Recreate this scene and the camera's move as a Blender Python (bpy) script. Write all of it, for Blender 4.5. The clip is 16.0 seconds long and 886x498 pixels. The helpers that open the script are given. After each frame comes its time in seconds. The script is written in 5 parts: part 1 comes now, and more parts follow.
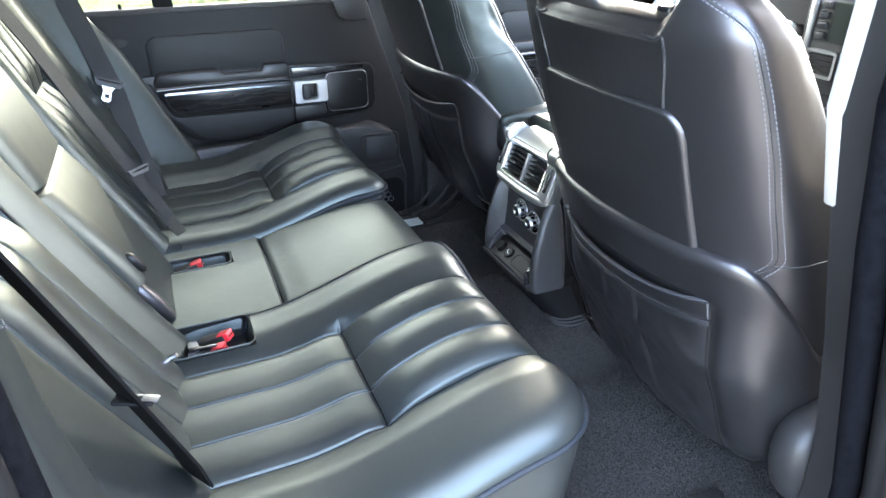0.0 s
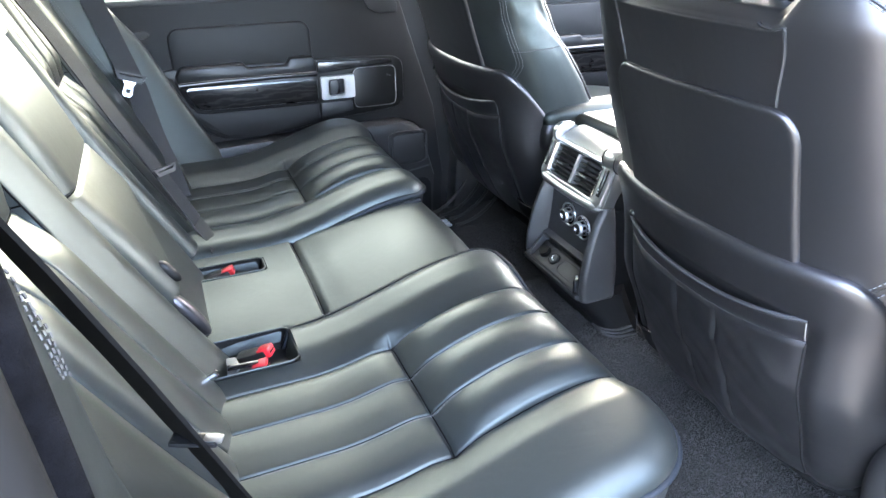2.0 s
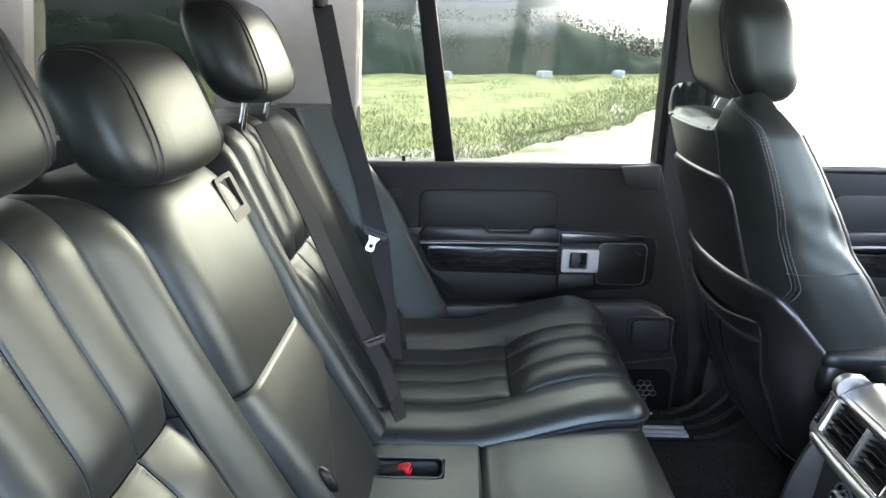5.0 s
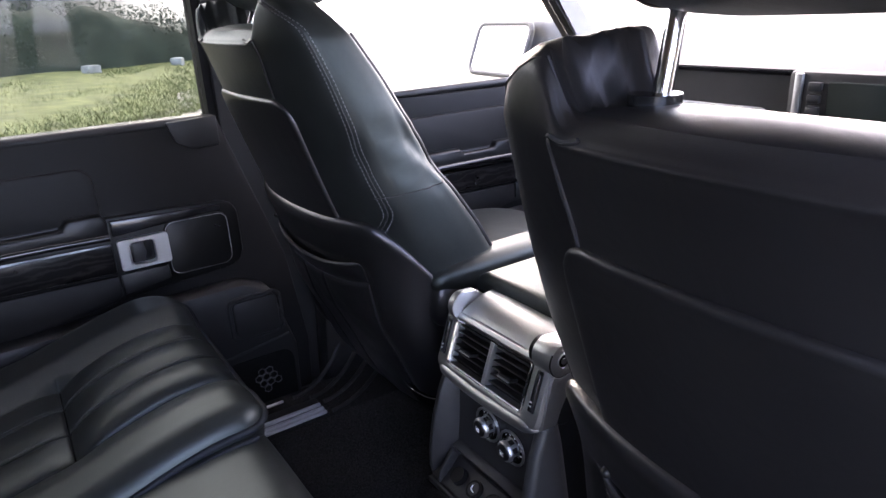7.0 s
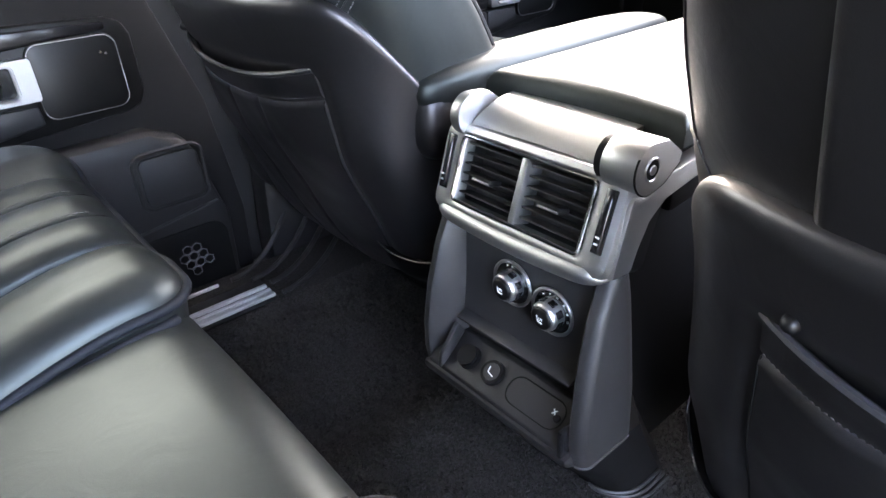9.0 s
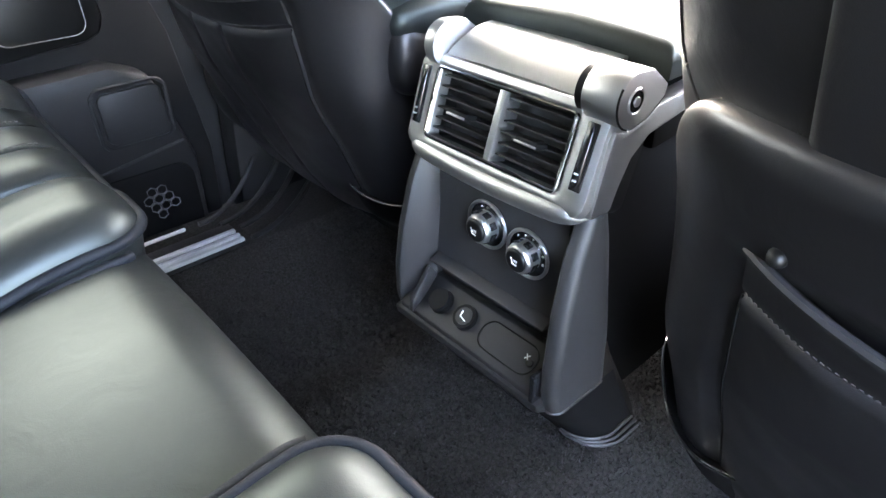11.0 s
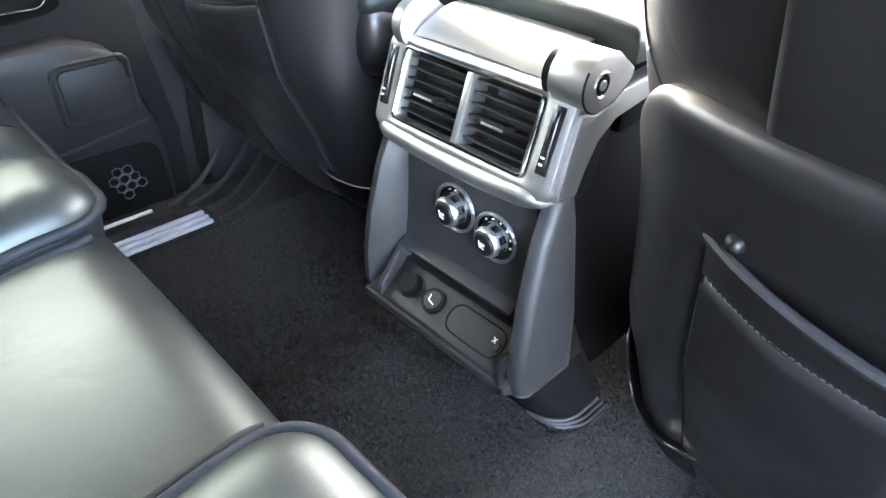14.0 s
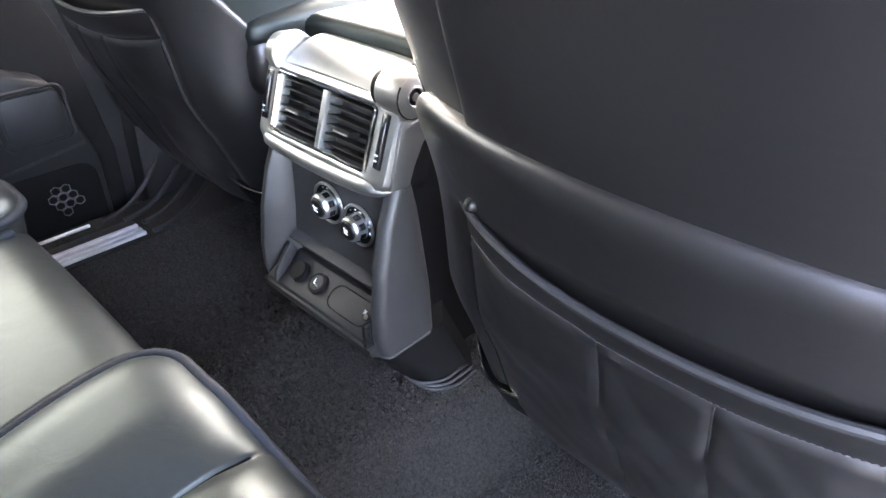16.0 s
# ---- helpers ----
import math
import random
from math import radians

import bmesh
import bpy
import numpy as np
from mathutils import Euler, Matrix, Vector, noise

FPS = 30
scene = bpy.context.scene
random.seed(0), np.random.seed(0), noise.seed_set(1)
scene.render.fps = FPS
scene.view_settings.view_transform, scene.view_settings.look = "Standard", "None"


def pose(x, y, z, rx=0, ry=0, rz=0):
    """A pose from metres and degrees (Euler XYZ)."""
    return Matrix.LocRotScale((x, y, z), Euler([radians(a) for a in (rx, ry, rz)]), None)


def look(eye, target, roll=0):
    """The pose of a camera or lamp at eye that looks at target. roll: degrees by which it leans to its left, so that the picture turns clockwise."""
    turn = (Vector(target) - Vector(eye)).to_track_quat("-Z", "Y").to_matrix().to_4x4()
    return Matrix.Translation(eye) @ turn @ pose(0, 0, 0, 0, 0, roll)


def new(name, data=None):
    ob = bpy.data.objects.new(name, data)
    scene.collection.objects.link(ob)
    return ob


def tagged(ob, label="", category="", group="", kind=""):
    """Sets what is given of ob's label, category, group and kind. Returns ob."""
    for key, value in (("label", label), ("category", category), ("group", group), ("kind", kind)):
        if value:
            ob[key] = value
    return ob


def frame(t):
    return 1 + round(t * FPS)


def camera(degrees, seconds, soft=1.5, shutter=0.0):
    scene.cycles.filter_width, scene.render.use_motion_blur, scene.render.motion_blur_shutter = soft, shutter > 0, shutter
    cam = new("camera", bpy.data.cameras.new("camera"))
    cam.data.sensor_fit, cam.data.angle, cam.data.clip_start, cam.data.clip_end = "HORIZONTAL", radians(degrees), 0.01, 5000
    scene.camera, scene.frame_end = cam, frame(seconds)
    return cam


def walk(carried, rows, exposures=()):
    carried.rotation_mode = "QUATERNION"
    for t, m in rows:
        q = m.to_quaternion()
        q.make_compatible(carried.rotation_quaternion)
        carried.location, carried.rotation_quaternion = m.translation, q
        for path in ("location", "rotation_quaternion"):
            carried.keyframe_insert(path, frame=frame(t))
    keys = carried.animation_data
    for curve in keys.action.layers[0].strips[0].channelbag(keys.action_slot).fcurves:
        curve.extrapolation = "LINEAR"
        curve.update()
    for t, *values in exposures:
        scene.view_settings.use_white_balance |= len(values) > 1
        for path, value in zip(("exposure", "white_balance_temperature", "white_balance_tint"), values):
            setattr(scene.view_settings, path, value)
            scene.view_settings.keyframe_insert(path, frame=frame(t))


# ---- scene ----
cam = camera(68.8, 16.0)
PATH = [
    (0, (-0.677, -1.116, 0.883), (0.016, 0.509, -0.055), -0.4),
    (0.5, (-0.69, -1.075, 0.878), (-0.032, 0.581, -0.03), -0.4),
    (1, (-0.701, -1.059, 0.867), (-0.046, 0.598, -0.043), -0.3),
    (1.5, (-0.703, -1.047, 0.869), (-0.026, 0.589, -0.061), 0.1),
    (2, (-0.727, -1.009, 0.863), (-0.036, 0.612, -0.084), -0.1),
    (2.5, (-0.723, -0.971, 0.844), (0.021, 0.598, -0.148), -1.2),
    (3, (-0.659, -0.904, 0.824), (0.075, 0.646, -0.204), -1.2),
    (3.2, (-0.624, -0.855, 0.83), (0.026, 0.698, -0.249), -1.4),
    (3.5, (-0.616, -0.858, 0.82), (-0.289, 0.762, -0.306), 0.6),
    (4, (-0.606, -0.834, 0.876), (-0.694, 0.858, -0.187), -1.3),
    (4.2, (-0.597, -0.829, 0.918), (-0.774, 0.928, -0.021), -1.3),
    (6.3, (-0.601, -0.811, 0.978), (0.108, 0.979, 0.437), -1.1),
    (6.5, (-0.569, -0.777, 0.945), (0.293, 0.923, 0.338), -1.9),
    (7, (-0.471, -0.597, 0.837), (0.566, 0.966, 0.142), -2.8),
    (7.5, (-0.414, -0.437, 0.736), (0.612, 1.076, -0.074), -5.3),
    (8, (-0.406, -0.362, 0.677), (0.639, 1.125, -0.157), -5.1),
    (8.5, (-0.398, -0.36, 0.646), (0.688, 1.04, -0.281), -3.6),
    (9, (-0.399, -0.364, 0.641), (0.697, 0.981, -0.354), -2.9),
    (11.5, (-0.381, -0.355, 0.611), (0.72, 0.879, -0.514), -0.4),
    (12, (-0.378, -0.359, 0.612), (0.729, 0.862, -0.521), 0.2),
    (12.5, (-0.376, -0.36, 0.607), (0.735, 0.848, -0.536), 0.4),
    (13, (-0.376, -0.358, 0.606), (0.74, 0.838, -0.545), 0.7),
    (13.5, (-0.375, -0.36, 0.61), (0.746, 0.824, -0.548), 0.7),
    (14, (-0.376, -0.359, 0.613), (0.75, 0.819, -0.547), 0.6),
    (14.5, (-0.384, -0.359, 0.61), (0.745, 0.819, -0.547), 0.5),
    (15, (-0.379, -0.382, 0.609), (0.748, 0.799, -0.546), 0.4),
    (15.5, (-0.382, -0.42, 0.621), (0.764, 0.748, -0.528), 0.1),
    (16, (-0.385, -0.526, 0.651), (0.829, 0.621, -0.449), 0.3),
]
EXPOSURES = [(0.0, 5.90, 6150, 12), (0.5, 6.04, 6150, 12), (2.5, 6.12, 6150, 15), (3.0, 6.12, 6450, 24), (3.5, 6.0, 6450, 19), (4.2, 5.78, 6550, 15), (6.3, 4.35, 5850, 18), (7.0, 4.35, 6200, 29), (7.5, 5.15, 6500, 31), (8.0, 5.55, 6550, 33), (9.0, 5.8, 6550, 20), (11.3, 6.25, 6450, 15), (12.5, 6.65, 6400, 15), (14.0, 6.7, 6450, 14), (15.5, 6.74, 6600, 16), (16.0, 6.36, 6700, 19)]
walk(cam, [(t, look(eye, target, roll)) for t, eye, target, roll in PATH], EXPOSURES)

# ---- world and sun ----
SUN = Vector((0.41, 0.90, 0.24)).normalized()
world = bpy.data.worlds.new("sky")
scene.world = world
world.use_nodes = True
wn = world.node_tree.nodes
sky = wn.new("ShaderNodeTexSky")
sky.sky_type = "NISHITA"
sky.sun_disc = False
sky.sun_elevation = math.asin(SUN.z)
sky.sun_rotation = math.atan2(SUN.x, SUN.y)
sky.dust_density = 1.0
wn["Background"].inputs[1].default_value = 0.05
world.node_tree.links.new(sky.outputs[0], wn["Background"].inputs[0])
# thin bright haze: warm round the low sun, blue on the far side of the sky
haze = wn.new("ShaderNodeBackground")
haze.inputs[1].default_value = 1.0
where, toward, spread, tone = wn.new("ShaderNodeTexCoord"), wn.new("ShaderNodeVectorMath"), wn.new("ShaderNodeMapRange"), wn.new("ShaderNodeMixRGB")
toward.operation = "DOT_PRODUCT"
toward.inputs[1].default_value = SUN
spread.interpolation_type = "SMOOTHERSTEP"
spread.inputs[1].default_value, spread.inputs[2].default_value = -0.6, 1.0
tone.inputs[1].default_value = (0.208, 0.246, 0.332, 1)
tone.inputs[2].default_value = (0.68, 0.615, 0.51, 1)
world.node_tree.links.new(where.outputs["Generated"], toward.inputs[0])
world.node_tree.links.new(toward.outputs["Value"], spread.inputs[0])
world.node_tree.links.new(spread.outputs[0], tone.inputs[0])
world.node_tree.links.new(tone.outputs[0], haze.inputs[0])
both = wn.new("ShaderNodeAddShader")
world.node_tree.links.new(wn["Background"].outputs[0], both.inputs[0])
world.node_tree.links.new(haze.outputs[0], both.inputs[1])
world.node_tree.links.new(both.outputs[0], wn["World Output"].inputs[0])
sun_data = bpy.data.lights.new("sun", "SUN")
sun_data.energy = 0.25
sun_data.angle = radians(20)
sun_data.color = (1.0, 0.87, 0.70)
new("sun", sun_data).matrix_world = look(SUN * 20, (0, 0, 0))


# ---- materials ----
def material(name, base, rough, metal=0.0, scale=6.0, vary=0.15, grain=0.0, grain_scale=400.0, rough_vary=0.08, spec=0.5, coat=0.0, voronoi=False, crease=0.0, sheen=(1, 1, 1)):
    """A surface with slow stains and a fine grain."""
    m = bpy.data.materials.new(name)
    m.use_nodes = True
    n, l = m.node_tree.nodes, m.node_tree.links
    b = n["Principled BSDF"]
    b.inputs["Metallic"].default_value = metal
    b.inputs["Specular IOR Level"].default_value = spec
    b.inputs["Specular Tint"].default_value = (*sheen, 1)
    b.inputs["Coat Weight"].default_value = coat
    b.inputs["Coat Roughness"].default_value = 0.06
    co = n.new("ShaderNodeTexCoord")
    big = n.new("ShaderNodeTexNoise")
    big.inputs["Scale"].default_value = scale
    big.inputs["Detail"].default_value = 6
    l.new(co.outputs["Object"], big.inputs["Vector"])
    ramp = n.new("ShaderNodeValToRGB")
    ramp.color_ramp.elements[0].position, ramp.color_ramp.elements[1].position = 0.3, 0.7
    ramp.color_ramp.elements[0].color = (*[c * (1 - vary) for c in base], 1)
    ramp.color_ramp.elements[1].color = (*[min(1, c * (1 + vary)) for c in base], 1)
    l.new(big.outputs[0], ramp.inputs[0])
    l.new(ramp.outputs[0], b.inputs["Base Color"])
    mr = n.new("ShaderNodeMapRange")
    mr.inputs[3].default_value, mr.inputs[4].default_value = max(0.02, rough - rough_vary), min(1, rough + rough_vary)
    l.new(big.outputs[0], mr.inputs[0])
    l.new(mr.outputs[0], b.inputs["Roughness"])
    if grain:
        fine = n.new("ShaderNodeTexVoronoi" if voronoi else "ShaderNodeTexNoise")
        fine.inputs["Scale"].default_value = grain_scale
        l.new(co.outputs["Object"], fine.inputs["Vector"])
        bump = n.new("ShaderNodeBump")
        bump.inputs["Strength"].default_value = grain
        bump.inputs["Distance"].default_value = 0.001
        l.new(fine.outputs[0], bump.inputs["Height"])
        if crease:
            slow, swell = n.new("ShaderNodeTexNoise"), n.new("ShaderNodeBump")
            slow.inputs["Scale"].default_value = 26
            slow.inputs["Detail"].default_value = 3
            slow.inputs["Distortion"].default_value = 1.2
            swell.inputs["Strength"].default_value = crease
            swell.inputs["Distance"].default_value = 0.004
            l.new(co.outputs["Object"], slow.inputs["Vector"])
            l.new(slow.outputs[0], swell.inputs["Height"])
            l.new(swell.outputs[0], bump.inputs["Normal"])
        l.new(bump.outputs[0], b.inputs["Normal"])
    return m


LEATHER = material("black_leather", (0.0120, 0.0134, 0.0134), 0.425, spec=0.58, scale=7, vary=0.14, rough_vary=0.11, crease=0.10, sheen=(0.885, 1.0, 0.965), grain=0.06, grain_scale=1300, voronoi=True)
LEATHER_BACK = material("black_vinyl", (0.0075, 0.0073, 0.0075), 0.37, spec=0.95, scale=7, vary=0.14, rough_vary=0.06, crease=0.12, sheen=(0.97, 0.94, 1.0), grain=0.06, grain_scale=1300, voronoi=True)
STITCH_DARK = material("dark_thread", (0.042, 0.042, 0.045), 0.7)
STITCH = material("stitch_thread", (0.085, 0.085, 0.088), 0.75, spec=0.2)
PALE_THREAD = material("pale_thread", (0.11, 0.11, 0.114), 0.75, spec=0.2)
# near-black for the seam tubes: paints the shade down in the grooves
SEAM_SHADE = material("seam_shade", (0.004, 0.004, 0.0045), 0.8, spec=0.05)
PIPING = material("leather_piping", (0.022, 0.022, 0.024), 0.42)
CUSHION_PIPING = material("blue_black_piping", (0.009, 0.0115, 0.0155), 0.65, spec=0.25, grain=0.4, grain_scale=500)
PLASTIC = material("dark_plastic", (0.0145, 0.0140, 0.0140), 0.50, spec=0.40, grain=0.3, grain_scale=900)
PLASTIC_GREY = material("charcoal_plastic", (0.026, 0.0254, 0.0258), 0.46, grain=0.3, grain_scale=900)
PLASTIC_GLOSS = material("gloss_black_plastic", (0.012, 0.012, 0.013), 0.18)
CARPET = material("black_carpet", (0.0235, 0.0220, 0.0205), 0.95, scale=260, vary=0.75, grain=1.0, grain_scale=330, spec=0.15)
CARPET_PILE = material("carpet_yarn", (0.032, 0.0300, 0.0280), 0.8, scale=180, vary=0.7, spec=0.3)
SATIN = material("satin_metal", (0.47, 0.47, 0.465), 0.43, metal=1.0, scale=14, vary=0.06, rough_vary=0.05)
CHROME = material("chrome", (0.75, 0.75, 0.76), 0.10, metal=1.0, vary=0.03, rough_vary=0.03)
ALU = material("sill_aluminium", (0.80, 0.82, 0.85), 0.34, metal=0.55)
HEADLINER = material("headliner_cloth", (0.30, 0.285, 0.26), 0.95, scale=30, vary=0.05, grain=0.3, grain_scale=700)
RED = material("red_plastic", (0.50, 0.015, 0.025), 0.42)
BELT = material("belt_webbing", (0.005, 0.005, 0.005), 0.9, grain=0.3, grain_scale=1500, spec=0.05)
BELT_GREY = material("grey_belt_webbing", (0.022, 0.0225, 0.024), 0.75, grain=0.3, grain_scale=1500, spec=0.3)
WHITE_INK = material("white_print", (0.8, 0.8, 0.8), 0.5)
RUBBER = material("black_rubber", (0.006, 0.006, 0.0062), 0.55, spec=0.1)
VELVET = material("velvet_seal", (0.0030, 0.0032, 0.0042), 0.95, scale=120, vary=0.5, spec=0.03, grain=0.8, grain_scale=700)
PAINT = material("dark_red_paint", (0.014, 0.002, 0.003), 0.25, coat=1.0)
GRASS = material("meadow_grass", (0.12, 0.128, 0.050), 0.9, scale=2.0, vary=0.5, spec=0.1)
LEAF = material("hedge_leaf", (0.034, 0.040, 0.027), 0.9, scale=1.2, vary=0.3, spec=0.15)
STONE = material("grey_stone_block", (0.20, 0.20, 0.18), 0.9, scale=5, vary=0.3)
SLAT = material("matt_black_slat", (0.013, 0.0125, 0.012), 0.5, spec=0.35)
TRIM_AND_LIT_LID = material("trim_and_lit_lid", (0.42, 0.42, 0.42), 0.5, grain=0.1, grain_scale=900)
TRIM_BLACK = material("deep_black_trim", (0.006, 0.006, 0.006), 0.38, spec=0.3)
INSERT_BLACK = material("padded_black_vinyl", (0.0095, 0.0095, 0.0095), 0.55, spec=0.25, grain=0.2, grain_scale=900)
DOOR_VINYL = material("door_vinyl", (0.0098, 0.0094, 0.0094), 0.55, spec=0.22, grain=0.3, grain_scale=900)
HEX_GREY = material("hex_grey_plastic", (0.12, 0.12, 0.125), 0.45)
STEEL = material("brushed_steel", (0.34, 0.34, 0.35), 0.42, metal=1.0, scale=40)
SCREEN = material("dark_screen", (0.03, 0.035, 0.03), 0.12)


def wood_material():
    """Near-black lacquered wood with wandering paler figure."""
    m = material("dark_lacquered_wood", (0.016, 0.014, 0.013), 0.30, scale=30, vary=0.3, spec=0.15, coat=0.05)
    n, l = m.node_tree.nodes, m.node_tree.links
    co, wave, ramp = n["Texture Coordinate"], n.new("ShaderNodeTexWave"), n.new("ShaderNodeValToRGB")
    squash = n.new("ShaderNodeMapping")
    squash.inputs["Scale"].default_value = (0.35, 1, 1)
    wave.bands_direction = "Z"
    wave.inputs["Scale"].default_value = 22
    wave.inputs["Distortion"].default_value = 9
    wave.inputs["Detail"].default_value = 3
    wave.inputs["Detail Scale"].default_value = 2.2
    ramp.color_ramp.elements[0].color = (0.005, 0.0045, 0.0045, 1)
    ramp.color_ramp.elements[1].color = (0.020, 0.018, 0.017, 1)
    ramp.color_ramp.elements[0].position = 0.45
    l.new(co.outputs["Object"], squash.inputs["Vector"])
    l.new(squash.outputs[0], wave.inputs["Vector"])
    l.new(wave.outputs[0], ramp.inputs[0])
    l.new(ramp.outputs[0], n["Principled BSDF"].inputs["Base Color"])
    return m


def glass_material(name, tint):
    m = bpy.data.materials.new(name)
    m.use_nodes = True
    n, l = m.node_tree.nodes, m.node_tree.links
    n.remove(n["Principled BSDF"])
    clear, gloss, mix, fres = n.new("ShaderNodeBsdfTransparent"), n.new("ShaderNodeBsdfGlossy"), n.new("ShaderNodeMixShader"), n.new("ShaderNodeFresnel")
    clear.inputs[0].default_value = (*tint, 1)
    gloss.inputs["Roughness"].default_value = 0.02
    fres.inputs[0].default_value = 1.3
    l.new(fres.outputs[0], mix.inputs[0])
    l.new(clear.outputs[0], mix.inputs[1])
    l.new(gloss.outputs[0], mix.inputs[2])
    l.new(mix.outputs[0], n["Material Output"].inputs[0])
    return m


def mist_glow_material():
    """Glowing far trees with haze painted in, paler towards the top and the sun."""
    m = bpy.data.materials.new("painted_mist_glow")
    m.use_nodes = True
    n, l = m.node_tree.nodes, m.node_tree.links
    n.remove(n["Principled BSDF"])
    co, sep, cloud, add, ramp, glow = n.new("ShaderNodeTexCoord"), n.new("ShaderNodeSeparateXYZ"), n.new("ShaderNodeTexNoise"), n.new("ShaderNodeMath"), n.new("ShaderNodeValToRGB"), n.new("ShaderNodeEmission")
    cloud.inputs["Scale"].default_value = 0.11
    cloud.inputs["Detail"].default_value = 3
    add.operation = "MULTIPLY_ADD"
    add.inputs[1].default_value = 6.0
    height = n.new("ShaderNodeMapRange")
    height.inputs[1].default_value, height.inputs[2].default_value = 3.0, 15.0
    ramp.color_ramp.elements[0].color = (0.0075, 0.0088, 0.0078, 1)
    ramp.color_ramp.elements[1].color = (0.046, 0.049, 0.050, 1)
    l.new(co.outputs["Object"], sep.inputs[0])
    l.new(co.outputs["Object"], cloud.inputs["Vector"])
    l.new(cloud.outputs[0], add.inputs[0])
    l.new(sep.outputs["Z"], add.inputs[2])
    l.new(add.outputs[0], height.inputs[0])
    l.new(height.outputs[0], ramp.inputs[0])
    # painted sun glow: the haze whitens along +x
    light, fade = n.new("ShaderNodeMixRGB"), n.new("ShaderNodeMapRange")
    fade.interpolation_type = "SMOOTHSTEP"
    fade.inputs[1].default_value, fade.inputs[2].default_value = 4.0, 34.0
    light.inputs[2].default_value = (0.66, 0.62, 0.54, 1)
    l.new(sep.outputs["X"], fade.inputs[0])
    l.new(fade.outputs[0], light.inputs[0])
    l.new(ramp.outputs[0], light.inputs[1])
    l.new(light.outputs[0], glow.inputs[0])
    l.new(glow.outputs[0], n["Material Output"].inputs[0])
    return m


def yard_material():
    """Sandy gravel with ragged grass growing through it."""
    m = material("pale_gravel", (0.23, 0.205, 0.17), 0.9, scale=7.0, vary=0.3, grain=1.0, grain_scale=60, spec=0.2)
    n, l = m.node_tree.nodes, m.node_tree.links
    b, patch, edge, mix = n["Principled BSDF"], n.new("ShaderNodeTexNoise"), n.new("ShaderNodeMapRange"), n.new("ShaderNodeMixRGB")
    patch.inputs["Scale"].default_value, patch.inputs["Detail"].default_value = 0.8, 8
    patch.inputs["Roughness"].default_value = 0.75
    edge.inputs[1].default_value, edge.inputs[2].default_value = 0.50, 0.60
    mix.inputs[2].default_value = (0.10, 0.112, 0.048, 1)
    base = b.inputs["Base Color"].links[0].from_socket
    l.new(n["Texture Coordinate"].outputs["Object"], patch.inputs["Vector"])
    l.new(patch.outputs[0], edge.inputs[0])
    l.new(edge.outputs[0], mix.inputs[0])
    l.new(base, mix.inputs[1])
    l.new(mix.outputs[0], b.inputs["Base Color"])
    return m


WOOD = wood_material()
GRAVEL = yard_material()
GLASS = glass_material("window_glass", (0.90, 0.92, 0.91))
GLASS_TINT = glass_material("tinted_rear_glass", (0.57, 0.60, 0.585))
PRIVACY = glass_material("dark_privacy_glass", (0.24, 0.26, 0.25))


# ---- mesh helpers ----
def smoothstep(a, b, x):
    t = min(1.0, max(0.0, (x - a) / (b - a)))
    return t * t * (3 - 2 * t)


def lerp(a, b, t):
    return a + (b - a) * t


def table(rows, z):
    for (z0, v0), (z1, v1) in zip(rows, rows[1:]):
        if z <= z1:
            t = max(0.0, (z - z0) / (z1 - z0))
            return v0 + (v1 - v0) * t
    return rows[-1][1]


def steps(a, b, n):
    return [a + (b - a) * i / n for i in range(n + 1)]


def fold(d, w, depth):
    """The sunk line of a seam at distance d."""
    return -depth * math.exp(-(d / w) ** 2)


def edge_drop(d, r):
    """How far a rounded edge of radius r has dropped at distance d from the rim."""
    return 0.0 if d >= r else r - math.sqrt(max(0.0, r * r - (r - d) ** 2))


def part(name, bm, mat, parent=None, label="", smooth=True):
    me = bpy.data.meshes.new(name)
    bmesh.ops.recalc_face_normals(bm, faces=bm.faces)
    bm.to_mesh(me)
    bm.free()
    if smooth:
        me.polygons.foreach_set("use_smooth", [True] * len(me.polygons))
        me.set_sharp_from_angle(angle=radians(40))
    me.materials.append(mat)
    ob = new(name, me)
    ob.parent = parent
    if label:
        tagged(ob, label)
    if name == "stitching":
        tagged(ob, kind="stuff")
    return ob


def thing(name, label, category, at=(0, 0, 0), group="", kind=""):
    ob = new(name)
    ob.empty_display_size = 0.05
    return tagged(ob, label, category, group, kind)


def surface(us, vs, fn, skirt=None, bm=None):
    """A sheet fn(u, v) over a grid; its rim goes down to skirt(point), and is closed."""
    bm = bm or bmesh.new()
    g = [[bm.verts.new(fn(u, v)) for v in vs] for u in us]
    for i in range(len(us) - 1):
        for j in range(len(vs) - 1):
            bm.faces.new((g[i][j], g[i + 1][j], g[i + 1][j + 1], g[i][j + 1]))
    if skirt:
        rim = [g[0][j] for j in range(len(vs))] + [g[i][-1] for i in range(1, len(us))] + [g[-1][j] for j in range(len(vs) - 2, -1, -1)] + [g[i][0] for i in range(len(us) - 2, 0, -1)]
        low = [bm.verts.new(skirt(v.co)) for v in rim]
        for k in range(len(rim)):
            bm.faces.new((rim[k], rim[k - 1], low[k - 1], low[k]))
        bm.faces.new(low)
    return bm


def rings(loops, cap=True, bm=None):
    """A skin over closed loops of equal length."""
    bm = bm or bmesh.new()
    g = [[bm.verts.new(p) for p in loop] for loop in loops]
    n = len(g[0])
    for a, b in zip(g, g[1:]):
        for k in range(n):
            bm.faces.new((a[k], a[(k + 1) % n], b[(k + 1) % n], b[k]))
    if cap:
        bm.faces.new(g[0])
        bm.faces.new(list(reversed(g[-1])))
    return bm


